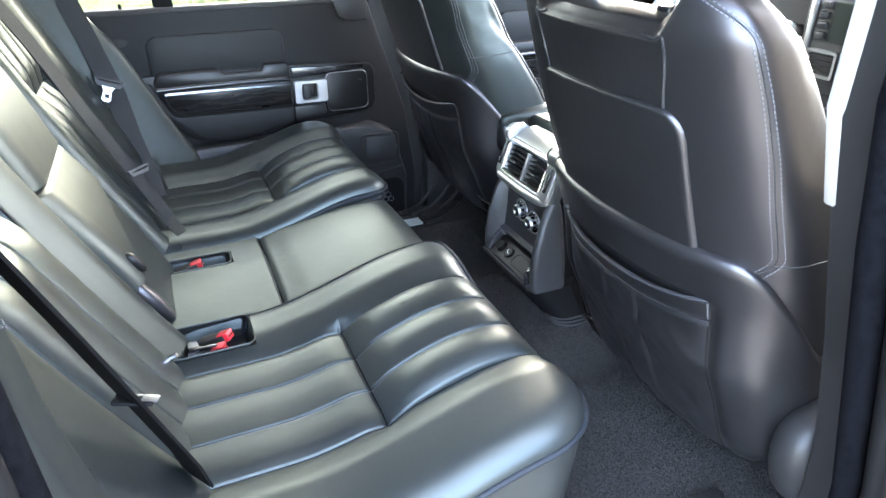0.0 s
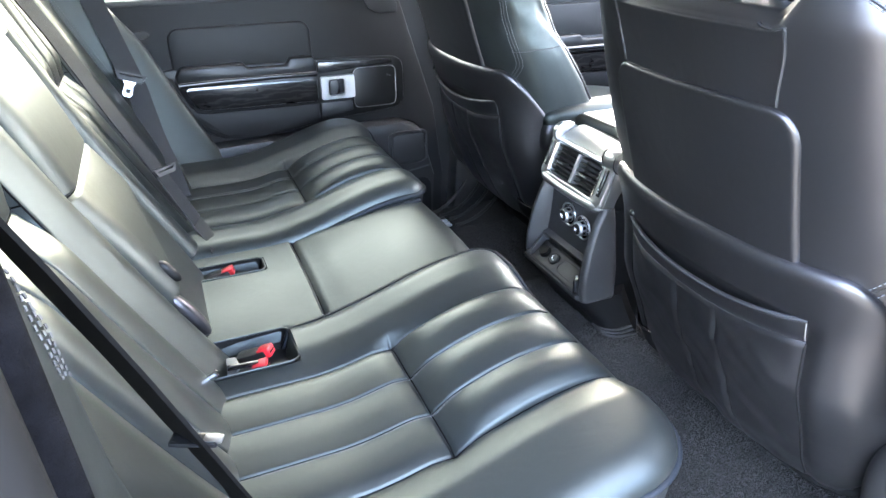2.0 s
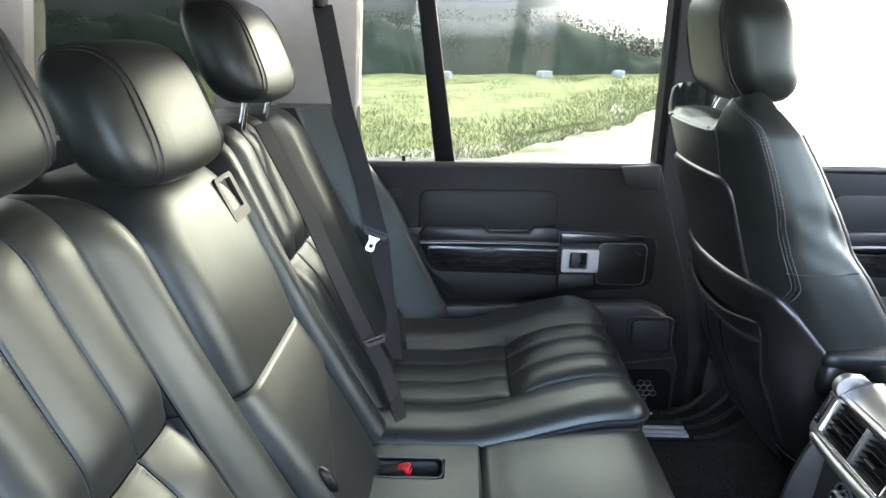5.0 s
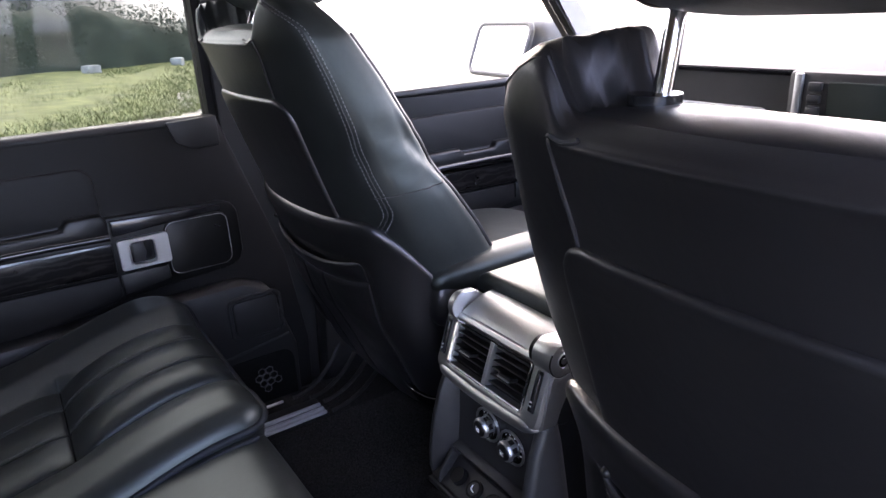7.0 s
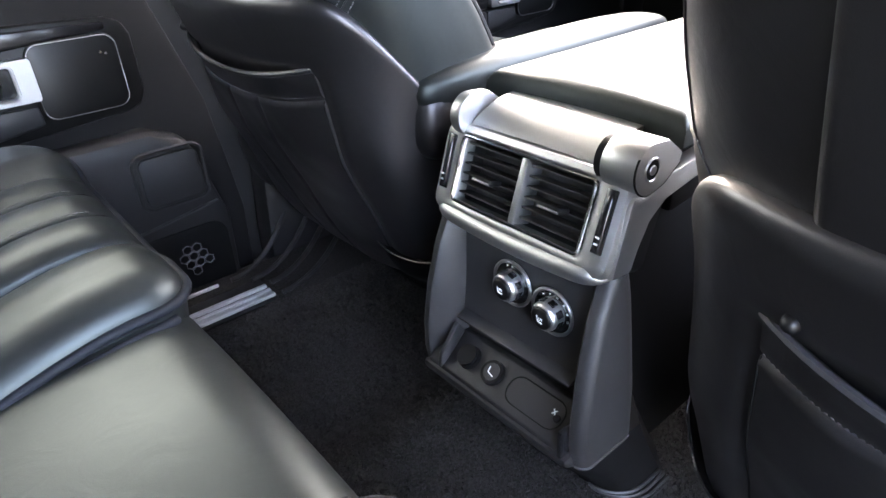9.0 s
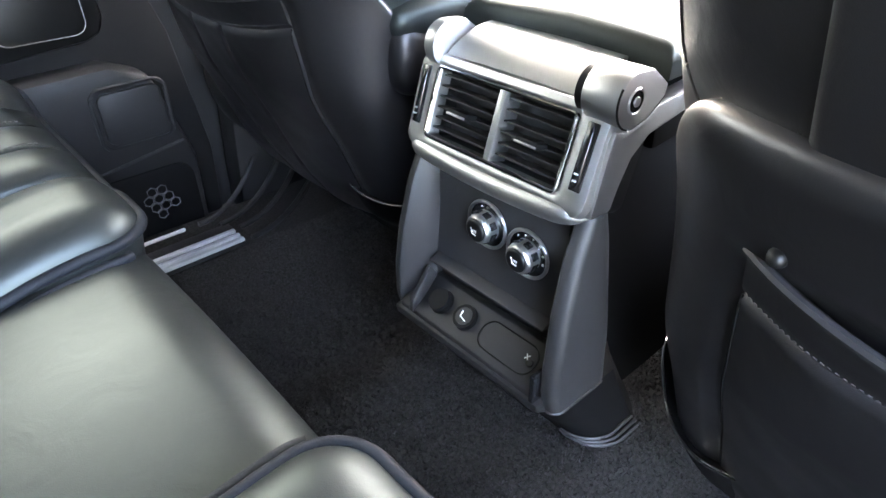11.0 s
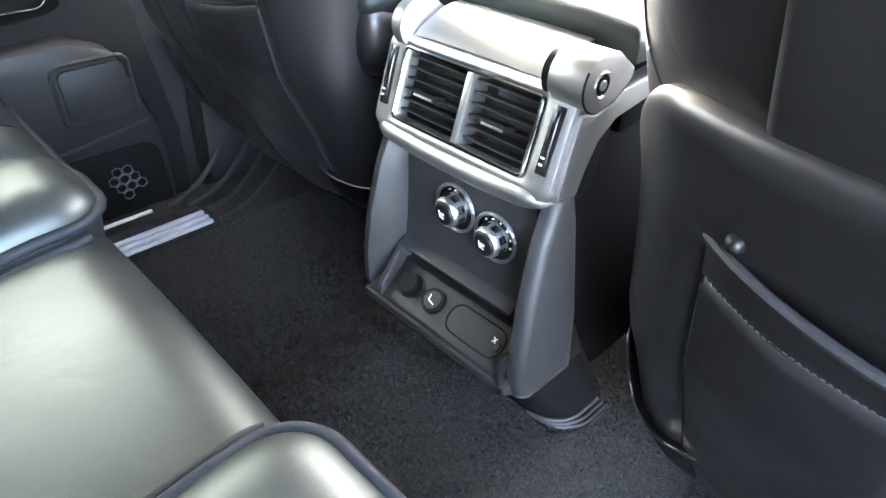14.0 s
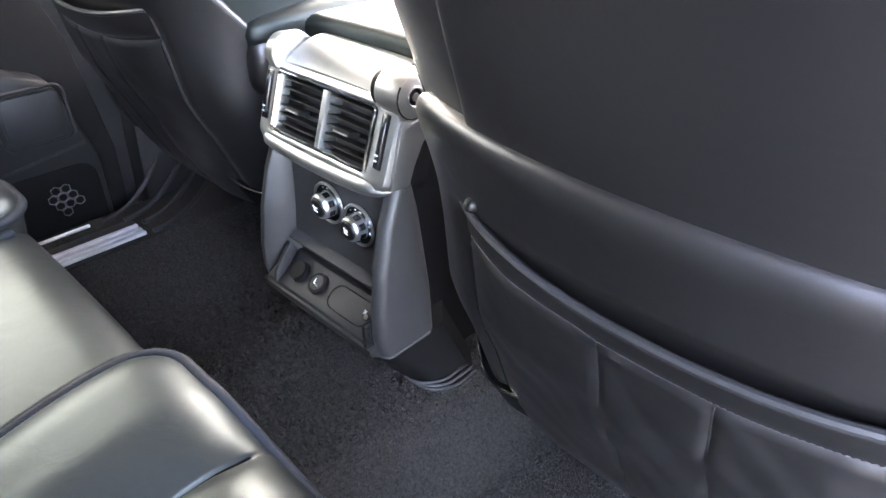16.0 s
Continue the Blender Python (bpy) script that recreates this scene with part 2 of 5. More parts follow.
def tube(pts, r, n=8, bm=None, flat=1.0):
    """A rod along a line of points."""
    pts = [Vector(p) for p in pts]
    up = Vector((0.13, 0.27, 0.95)).normalized()
    loops = []
    for i, p in enumerate(pts):
        d = (pts[min(i + 1, len(pts) - 1)] - pts[max(i - 1, 0)]).normalized()
        a = d.cross(up).normalized()
        b = a.cross(d)
        loops.append([p + r * (math.cos(k * math.tau / n) * a + flat * math.sin(k * math.tau / n) * b) for k in range(n)])
    return rings(loops, bm=bm)


def tapered(pts, radius, n=12):
    """A rod whose radius follows radius(t) along its length."""
    pts = [Vector(p) for p in pts]
    up = Vector((0.13, 0.27, 0.95)).normalized()
    loops = []
    for i, p in enumerate(pts):
        d = (pts[min(i + 1, len(pts) - 1)] - pts[max(i - 1, 0)]).normalized()
        a = d.cross(up).normalized()
        b, r = a.cross(d), radius(i / (len(pts) - 1))
        loops.append([p + r * (math.cos(k * math.tau / n) * a + math.sin(k * math.tau / n) * b) for k in range(n)])
    return rings(loops)


def box(lo, hi, bevel=0.0, bm=None, segments=2):
    own = bmesh.new()
    bmesh.ops.create_cube(own, size=1)
    for v in own.verts:
        v.co = [lo[i] + (v.co[i] + 0.5) * (hi[i] - lo[i]) for i in range(3)]
    if bevel:
        bmesh.ops.bevel(own, geom=own.edges[:], offset=bevel, segments=segments, affect="EDGES", profile=0.5)
    if bm is None:
        return own
    me = bpy.data.meshes.new("tmp")
    own.to_mesh(me)
    own.free()
    bm.from_mesh(me)
    bpy.data.meshes.remove(me)
    return bm


def slab(outline, axis, lo, hi, bevel=0.0, holes=()):
    """An outline drawn in the two other axes, from lo to hi along an axis."""
    def place(p, d):
        return {"x": (d, p[0], p[1]), "y": (p[0], d, p[1]), "z": (p[0], p[1], d)}[axis]
    bm = bmesh.new()
    a = [bm.verts.new(place(p, lo)) for p in outline]
    b = [bm.verts.new(place(p, hi)) for p in outline]
    n = len(a)
    bm.faces.new(a)
    bm.faces.new(list(reversed(b)))
    for k in range(n):
        bm.faces.new((a[k], b[k], b[(k + 1) % n], a[(k + 1) % n]))
    bmesh.ops.recalc_face_normals(bm, faces=bm.faces)
    if bevel:
        rim = [e for e in bm.edges if abs(e.calc_face_angle(0)) > 0.7]
        bmesh.ops.bevel(bm, geom=rim, offset=bevel, segments=2, affect="EDGES", profile=0.5)
    return bm


def round_rect(x0, y0, x1, y1, r, n=5):
    out = []
    for cx, cy, a in ((x1 - r, y1 - r, 0), (x0 + r, y1 - r, 90), (x0 + r, y0 + r, 180), (x1 - r, y0 + r, 270)):
        for k in range(n + 1):
            t = radians(a + 90 * k / n)
            out.append((cx + r * math.cos(t), cy + r * math.sin(t)))
    return out


def soft_block(centre, half, power=4.0, nu=28, nv=16, lean=0.0, taper=0.0):
    """A padded block: a rounded box with swollen sides."""
    loops = []
    for j in range(1, nv):
        t = math.pi * (j / nv - 0.5)
        sz, cr = math.copysign(abs(math.sin(t)) ** (2 / power), t), abs(math.cos(t)) ** (2 / power)
        loop = []
        for k in range(nu):
            a = math.tau * k / nu
            ca, sa = math.cos(a), math.sin(a)
            px = math.copysign(abs(ca) ** (2 / power), ca) * cr * half[0]
            py = math.copysign(abs(sa) ** (2 / power), sa) * cr * half[1] * (1 - taper * sz)
            pz = sz * half[2]
            loop.append(Vector((centre[0] + px - lean * pz, centre[1] + py, centre[2] + pz)))
        loops.append(loop)
    return rings(loops)


def moved(bm, m):
    bmesh.ops.transform(bm, matrix=m, verts=bm.verts)
    return bm


def disc(axis_from, axis_to, r0, r1=None, n=24, bm=None):
    """A turned piece between two points."""
    a, b = Vector(axis_from), Vector(axis_to)
    d = (b - a).normalized()
    s = d.orthogonal().normalized()
    t = d.cross(s)
    r1 = r0 if r1 is None else r1
    return rings([[c + r * (math.cos(k * math.tau / n) * s + math.sin(k * math.tau / n) * t) for k in range(n)] for c, r in ((a, r0), (b, r1))], bm=bm)


def stitches(pts, length=0.005, gap=0.0035, r=0.0006, lift=(0, 0, 0)):
    """Dashes of thread along a line."""
    bm = bmesh.new()
    pts = [Vector(p) + Vector(lift) for p in pts]
    marks = [0.0]
    for a, b in zip(pts, pts[1:]):
        marks.append(marks[-1] + (b - a).length)

    def along(d):
        for k in range(len(pts) - 1):
            if d <= marks[k + 1] or k == len(pts) - 2:
                return pts[k].lerp(pts[k + 1], (d - marks[k]) / max(1e-9, marks[k + 1] - marks[k]))
    d = 0.0
    while d + length < marks[-1]:
        p, q = along(d), along(d + length)
        w = (q - p).normalized()
        side = w.orthogonal().normalized() * r
        other = w.cross(side)
        vs = [bm.verts.new(c + o) for c in (p, q) for o in (side + other, side - other, -side - other, -side + other)]
        for k in range(4):
            bm.faces.new((vs[k], vs[(k + 1) % 4], vs[4 + (k + 1) % 4], vs[4 + k]))
        bm.faces.new(vs[:4])
        bm.faces.new(vs[:3:-1])
        d += length + gap
    return bm


# ---- ground and distance ----
GROUND = -0.62
ground = part("ground", box((-400, -400, GROUND - 0.3), (400, 400, GROUND)), GRAVEL)
tagged(ground, "pale gravel yard round the parked car", "ground", kind="structure")


# ---- verge and woods ----
def blades(n, area, height, width, lean, seed, z0):
    """Loose tufts of narrow leaves over a stretch of ground."""
    rng = random.Random(seed)
    verts, faces = [], []
    for _ in range(n):
        x, y = area(rng)
        a, h = rng.uniform(0, math.tau), height * rng.uniform(0.5, 1.3)
        dx, dy = math.cos(a) * width, math.sin(a) * width
        lx, ly = rng.uniform(-lean, lean) * h, rng.uniform(-lean, lean) * h
        k = len(verts)
        verts += [(x - dx, y - dy, z0), (x + dx, y + dy, z0), (x + lx, y + ly, z0 + h)]
        faces.append((k, k + 1, k + 2))
    me = bpy.data.meshes.new("grass")
    me.from_pydata(verts, [], faces)
    return me


def leaves(clumps, n, size, seed):
    """Crowns of many small leaves: each clump is a centre and three radii."""
    rng = random.Random(seed)
    verts, faces = [], []
    for (cx, cy, cz), (rx, ry, rz) in clumps:
        for _ in range(n):
            while True:
                p = Vector((rng.uniform(-1, 1), rng.uniform(-1, 1), rng.uniform(-1, 1)))
                if 0.35 < p.length < 1:
                    break
            c = Vector((cx + p.x * rx, cy + p.y * ry, cz + p.z * rz))
            u = Vector((rng.gauss(0, 1), rng.gauss(0, 1), rng.gauss(0, 1))).normalized()
            v = u.orthogonal().normalized()
            k = len(verts)
            verts += [c - u * size, c + v * size * 0.5, c + u * size, c - v * size * 0.5]
            faces.append((k, k + 1, k + 2, k + 3))
    me = bpy.data.meshes.new("leaves")
    me.from_pydata(verts, [], faces)
    return me


def verge_edge(x):
    """Where the grass begins, away from the car."""
    e = max(0.0, x + 0.8)
    return 8.2 + 0.75 * e + 0.16 * e * e + 0.25 * math.sin(x * 0.9) + 0.2 * math.sin(x * 2.3) + 0.35 * noise.noise(Vector((x * 1.9, 4.0, 0))) + 0.2 * noise.noise(Vector((x * 5.3, 9.0, 0)))


verge_bm = surface(steps(-45, 8, 240), steps(0, 1, 30), lambda x, t: (x + 0.5 * math.sin(t * 40) * smoothstep(0, 8, x), verge_edge(x) + t * (60 - verge_edge(x)), GROUND + 0.02 + 0.10 * smoothstep(0, 0.08, t) + 0.10 * noise.noise(Vector((x * 0.5, t * 20, 0)))))
verge = part("grass_verge", verge_bm, GRASS)
tagged(verge, "rough green grass verge beyond the gravel", "grass", kind="structure")


def verge_spot(rng):
    x = rng.uniform(-14, 8)
    return x, verge_edge(x) - 1.3 + 16 * rng.random() ** 1.7


tufts = new("grass_tufts", blades(60000, verge_spot, 0.085, 0.009, 1.0, 3, GROUND + 0.08))
tufts.data.materials.append(GRASS)
tagged(tufts, "long uneven grass blades on the verge", "grass", kind="stuff")
rng = random.Random(5)
hedge_clumps = []
for k in range(64):
    x = -40 + 0.75 * k
    hedge_clumps.append(((x, 24.5 + rng.uniform(-0.5, 0.9) + 0.25 * max(0, x), GROUND + 0.9 + rng.uniform(-0.1, 0.2)), (1.0, 1.1, (1.25 + rng.uniform(-0.15, 0.3)) * (0.3 + 0.7 * smoothstep(8.5, 3.0, x)))))
hedge = new("hedge", leaves(hedge_clumps, 1500, 0.055, 8))
heart = part("hedge_heart", surface(steps(-41, 8.5, 260), steps(0, 1, 24), lambda x, t: (x, 24.5 + 0.25 * max(0, x) - 1.0 * math.cos(t * math.pi) * (1 + 0.25 * noise.noise(Vector((x * 0.9, t * 5, 1)))), GROUND + (1.95 + 0.40 * noise.noise(Vector((x * 0.6, 0, 5))) + 0.22 * noise.noise(Vector((x * 1.7, 2, 5)))) * (0.15 + 0.85 * smoothstep(8.5, 3.0, x)) * math.sin(t * math.pi) ** 0.6 + 0.10 * noise.noise(Vector((x * 2.4, t * 9, 3))))), LEAF, hedge, "dense dark inner growth")
hedge.data.materials.append(LEAF)
tagged(hedge, "dark dense hedge along the back of the verge", "hedge", kind="stuff")
# painted misty distance far behind the hedge; the sheet gives off its own light
backdrop = part("backdrop", surface(steps(-90, 70, 60), steps(-1, 15, 6), lambda x, z: (x, 75 + 0.0009 * (x + 20) ** 2, z)), mist_glow_material())
tagged(backdrop, "glowing sheet painted as a pale misty tree line far behind the hedge", "backdrop", kind="structure")
for x, y, sx in ((-1.2, 21.6, 0.55), (2.2, 22.3, 0.6), (4.9, 23.0, 0.5), (7.2, 23.5, 0.6)):
    blk = part("stone_block", moved(box((-sx / 2, -0.25, -0.3), (sx / 2, 0.25, 0.62), 0.06), Matrix.Translation((x, y, GROUND - 0.12)) @ Matrix.Rotation(radians(12 * x), 4, "Z") @ Matrix.Scale(0.75, 4)), STONE)
    tagged(blk, "pale weathered stone block at the hedge foot", "stone block", "stone blocks")

# ---- car shell ----
def carpet_height(x, y):
    return 0.055 * smoothstep(0.24, 0.10, abs(y)) * smoothstep(-0.35, -0.1, x) + 0.002 * noise.noise(Vector((x * 9, y * 9, 0)))


floor = part("floor", surface(steps(-1.0, 1.5, 70), steps(-0.70, 0.72, 50), lambda x, y: (x, y, carpet_height(x, y)), lambda p: (p.x, p.y, -0.08)), CARPET)
tagged(floor, "black looped carpet over the car floor", "floor", kind="structure")


def pile(n, seed):
    """Short twisted tufts standing out of the carpet."""
    rng = random.Random(seed)
    verts, faces = [], []
    for _ in range(n):
        x, y = rng.uniform(-0.34, 0.26), rng.uniform(-0.68, 0.57)
        z, h, w, a = carpet_height(x, y) - 0.0005, rng.uniform(0.0018, 0.0036), rng.uniform(0.0005, 0.0011), rng.uniform(0, math.pi)
        dx, dy = w * math.cos(a), w * math.sin(a)
        lx, ly = rng.uniform(-0.002, 0.002), rng.uniform(-0.002, 0.002)
        k = len(verts)
        verts += [(x - dx, y - dy, z), (x + dx, y + dy, z), (x + dx * 0.6 + lx, y + dy * 0.6 + ly, z + h), (x - dx * 0.6 + lx, y - dy * 0.6 + ly, z + h * 0.9)]
        faces.append((k, k + 1, k + 2, k + 3))
    me = bpy.data.meshes.new("carpet_pile")
    me.from_pydata(verts, [], faces)
    me.materials.append(CARPET_PILE)
    return me


tuft = new("carpet_pile", pile(150000, 4))
tagged(tuft, "short twisted black carpet tufts", "carpet", kind="stuff")

roof = part("ceiling", surface(steps(-1.7, 0.75, 30), steps(-0.72, 0.72, 20), lambda x, y: (x, y, 1.22 - 0.08 * (abs(y) / 0.72) ** 4 - 0.05 * smoothstep(-0.9, -1.7, x) - 0.05 * smoothstep(0.4, 0.75, x)), lambda p: (p.x, p.y, p.z + 0.06)), HEADLINER)
tagged(roof, "pale grey cloth headliner under the car roof", "ceiling", kind="structure")

def frame_ring(outer, inner, axis, lo, hi):
    """A flat ring between two outlines of equal length."""
    def place(p, d):
        return {"x": (d, p[0], p[1]), "y": (p[0], d, p[1]), "z": (p[0], p[1], d)}[axis]
    bm = bmesh.new()
    n = len(outer)
    loops = [[bm.verts.new(place(p, d)) for p in o] for o, d in ((outer, lo), (outer, hi), (inner, hi), (inner, lo))]
    for a in range(4):
        b = (a + 1) % 4
        for k in range(n):
            bm.faces.new((loops[a][k], loops[a][(k + 1) % n], loops[b][(k + 1) % n], loops[b][k]))
    return bm


# left flank: pillars, rails and the outer skin round the windows
def flank(side):
    s = side
    sh = thing("body_side", "pale trimmed pillars and dark lower body side of the car", "car body", kind="structure")
    y0, y1 = sorted((s * 0.79, s * 0.88))
    part("roof_rail", box((-1.75, y0, 1.135), (0.62, y1, 1.26), 0.01), HEADLINER, sh)
    part("rear_pillar", slab([(-1.25, 0.6), (-0.87, 0.6), (-0.84, 1.16), (-1.15, 1.16)], "y", y0, y1, 0.01), HEADLINER, sh)
    part("rear_quarter_wall", box((-1.9, y0, -0.3), (-0.99, y1, 0.62), 0.01), PLASTIC, sh)
    part("quarter_ledge", box((-1.80, y0, 0.6), (-1.0, y1, 0.70), 0.01), PLASTIC, sh)
    qo = [(-1.74, 0.70), (-1.16, 0.70), (-1.10, 1.14), (-1.66, 1.14)]
    part("quarter_glass", slab(qo, "y", *sorted((s * 0.826, s * 0.830))), PRIVACY, sh, "dark rear quarter glass", smooth=False)
    part("cargo_pillar", slab([(-1.9, 0.6), (-1.72, 0.6), (-1.62, 1.16), (-1.8, 1.16)], "y", y0, y1, 0.01), HEADLINER, sh)
    part("sill_beam", box((-1.0, *sorted((s * 0.72, s * 0.88))[:1], -0.30), (1.55, sorted((s * 0.72, s * 0.88))[1], -0.03), 0.01), PLASTIC, sh)
    return sh


flank(1)
flank(-1)
tail = part("wall_rear", box((-1.93, -0.86, -0.3), (-1.86, 0.86, 0.64), 0.01), PLASTIC)
rear_pane = part("pane", box((-1.90, -0.78, 0.642), (-1.895, 0.78, 1.16)), PRIVACY, tail, "dark tailgate glass", smooth=False)
part("rear_header", box((-1.92, -0.80, 1.162), (-1.66, 0.80, 1.23), 0.01), HEADLINER, tail)
front_wall = part("wall_front", box((1.325, -0.86, -0.3), (1.40, 0.86, 0.66), 0.01), PLASTIC)
tagged(front_wall, "plain dark bulkhead ahead of the front footwells", "bulkhead", kind="structure")
for sg in (-1, 1):
    kick = part("kick_panel", box((1.225, *sorted((sg * 0.77, sg * 0.86))[:1], -0.3), (1.324, sorted((sg * 0.77, sg * 0.86))[1], 0.60), 0.008), PLASTIC)
    tagged(kick, "dark plastic panel beside the front footwell", "trim", kind="structure")
tagged(tail, "closed dark tailgate with a tinted rear window", "tailgate", kind="structure")
pillar_l = part("pillar_left", slab([(-0.095, -0.25), (0.36, -0.25), (0.26, 0.30), (0.13, 0.66), (0.09, 1.15), (-0.095, 1.15), (-0.095, 0.65)], "y", 0.79, 0.87, 0.012), PLASTIC)
tagged(pillar_l, "dark plastic centre pillar between the closed doors", "pillar", kind="structure")
pillar_r = part("pillar_right", slab([(0.06, -0.2), (0.30, -0.2), (0.24, 0.35), (0.10, 0.70), (0.06, 1.15), (-0.122, 1.15), (-0.122, 0.714), (-0.085, 0.60), (-0.03, 0.433), (0.02, 0.25)], "y", -0.86, -0.722, 0.008), PLASTIC)
tagged(pillar_r, "black centre pillar beside the open rear doorway", "pillar", kind="structure")
apillar = part("pillar_front_left", rings([[Vector((x, y, z)) for x, y in ((cx - 0.05, 0.80), (cx + 0.03, 0.80), (cx + 0.05, 0.86), (cx - 0.04, 0.87))] for cx, z in ((1.12, 0.60), (0.66, 1.17))]), HEADLINER)
tagged(apillar, "slim pale windscreen pillar", "pillar", kind="structure")
apillar2 = part("pillar_front_right", rings([[Vector((x, -y, z)) for x, y in ((cx - 0.05, 0.80), (cx + 0.03, 0.80), (cx + 0.05, 0.86), (cx - 0.04, 0.87))] for cx, z in ((1.12, 0.60), (0.66, 1.17))]), HEADLINER)
tagged(apillar2, "slim pale windscreen pillar", "pillar", kind="structure")
head_rail = part("windscreen_header", box((0.60, -0.82, 1.14), (0.76, 0.82, 1.22), 0.015), HEADLINER)
tagged(head_rail, "pale cloth rail above the windscreen", "trim", kind="structure")


def well(x, y, rect):
    """How deep a sunk pocket is at a place, 0 to 1; rect is x0, x1, y0, y1."""
    d = min(x - rect[0], rect[1] - x, y - rect[2], rect[3] - y)
    return smoothstep(0.0, 0.009, d)


NEAR_WELL, FAR_WELL = (-0.755, -0.622, -0.235, -0.128), (-0.755, -0.622, 0.066, 0.118)


def rear_cushion(s):
    """One outer cushion of the rear bench; s is -1 on the open door's side."""
    yc = 0.015
    seams = (0.280, 0.358, 0.436, 0.511)
    y_in, y_out, x_back, x_front = 0.144, 0.675, -0.80, -0.260

    def fn(x, w):
        # w: distance from the bench's middle
        cx, cw, r_in, r_out = x, w, 0.042, 0.09
        for r, wc in ((r_in, y_in + r_in), (r_out, y_out - r_out)):
            inside = w < wc if r == r_in else w > wc
            if inside and x > x_front - r:
                dx, dw = x - (x_front - r), w - wc
                d, m = math.hypot(dx, dw), max(abs(dx), abs(dw))
                if d > 1e-6:
                    cx, cw = x_front - r + dx * m / d, wc + dw * m / d
        d_edge = min(x_front - cx, cw - y_in, y_out - cw)
        if cx > x_front - r_out and cw > y_out - r_out:
            d_edge = min(d_edge, r_out - math.hypot(cx - (x_front - r_out), cw - (y_out - r_out)))
        if cx > x_front - r_in and cw < y_in + r_in:
            d_edge = min(d_edge, r_in - math.hypot(cx - (x_front - r_in), cw - (y_in + r_in)))
        d_edge = max(0.0, d_edge)
        z = 0.268 + 0.072 * smoothstep(-0.62, -0.30, cx)
        ss = seams
        inside = ss[0] < cw < ss[3]
        fade = smoothstep(0.0, 0.05, x_front - cx)
        if inside:
            for a, b in zip(ss, ss[1:]):
                if a <= cw <= b:
                    t = (cw - a) / (b - a)
                    z += (0.0022 + 0.0052 * smoothstep(-0.50, -0.42, cx)) * math.sin(math.pi * t) * (0.3 + 0.7 * smoothstep(0.0, 0.05, abs(cx + 0.493))) * fade
            z += fold(cx + 0.493, 0.020, 0.009) + fold(cx + 0.493, 0.003, 0.004)
            z += 0.006 * math.sin(math.pi * min(1, max(0, (cx + 0.493) / 0.2)))
        else:
            d = min(abs(cw - ss[0]), abs(cw - ss[3]))
            z += (0.012 if cw < ss[0] else 0.016) * smoothstep(0.0, 0.06, d)
            near = (fold(cx + 0.493, 0.020, 0.009) + fold(cx + 0.493, 0.003, 0.004)) * smoothstep(0.02, 0.0, d)
            z += near
        for q in (ss[1], ss[2]):
            z += fold(cw - q, 0.0018, 0.0030) * fade
        for q in (ss[0], ss[3]):
            z += (fold(cw - q, 0.010, 0.004) + fold(cw - q, 0.0020, 0.0030)) * smoothstep(0.0, 0.03, x_front - cx)
        z -= edge_drop(d_edge, 0.045) * 0.75
        if s < 0:
            z -= 0.045 * well(cx, yc + s * cw, NEAR_WELL)
        return (cx, yc + s * cw, z)

    xs = steps(x_back, x_front - 0.05, 74) + [x_front - d for d in (0.042, 0.034, 0.027, 0.020, 0.014, 0.009, 0.005, 0.002, 0.0)]
    ws = [y_in + d for d in (0, 0.002, 0.005, 0.009, 0.014, 0.02, 0.027, 0.034, 0.042)] + steps(y_in + 0.05, y_out - 0.05, 84) + [y_out - d for d in (0.042, 0.034, 0.027, 0.020, 0.014, 0.009, 0.005, 0.002, 0.0)]
    ws = sorted(set(ws + [q + d for q in seams for d in (-0.005, -0.0026, -0.0012, 0, 0.0012, 0.0026, 0.005)]))
    xs = sorted(set(xs + [-0.493 + d for d in (-0.009, -0.006, -0.003, -0.0012, 0, 0.0012, 0.003, 0.006, 0.009)]))
    bm = surface(xs, ws, fn, lambda p: (p.x - 0.035 * smoothstep(-0.4, -0.28, p.x), p.y, 0.07))
    e = 0.0075 if s < 0 else 0.0
    pipe = [Vector(fn(x, y_in + e)) for x in steps(-0.70, x_front - 0.043, 20)]
    pipe += [Vector(fn(x_front - 0.042 + (0.042 - e) * min(1, math.tan(a)), y_in + 0.042 - (0.042 - e) * min(1, 1 / math.tan(a)))) for a in steps(0.08, 1.49, 8)]
    pipe += [Vector(fn(x_front - e * smoothstep(0.30, 0.20, w), w)) for w in steps(y_in + 0.044, y_out - 0.092, 30)]
    pipe += [Vector(fn(x_front - 0.09 + 0.09 * min(1, 1 / math.tan(a)), y_out - 0.09 + 0.09 * min(1, math.tan(a)))) for a in steps(0.05, 1.52, 14)]
    pipe += [Vector(fn(x, y_out)) for x in steps(x_front - 0.095, -0.62, 20)]
    lines = [[Vector(fn(x, q + o)) for x in steps(-0.72, -0.29, 60)] for q in seams[1:3] for o in (0.006,)]
    cuts = [[Vector(fn(x, q)) + Vector((0, 0, 0.0006)) for x in steps(-0.74, x_front - 0.018, 70)] for q in seams]
    cuts.append([Vector(fn(-0.493, w)) + Vector((0, 0, 0.0006)) for w in steps(seams[0], seams[3], 40)])
    return bm, pipe, lines, cuts


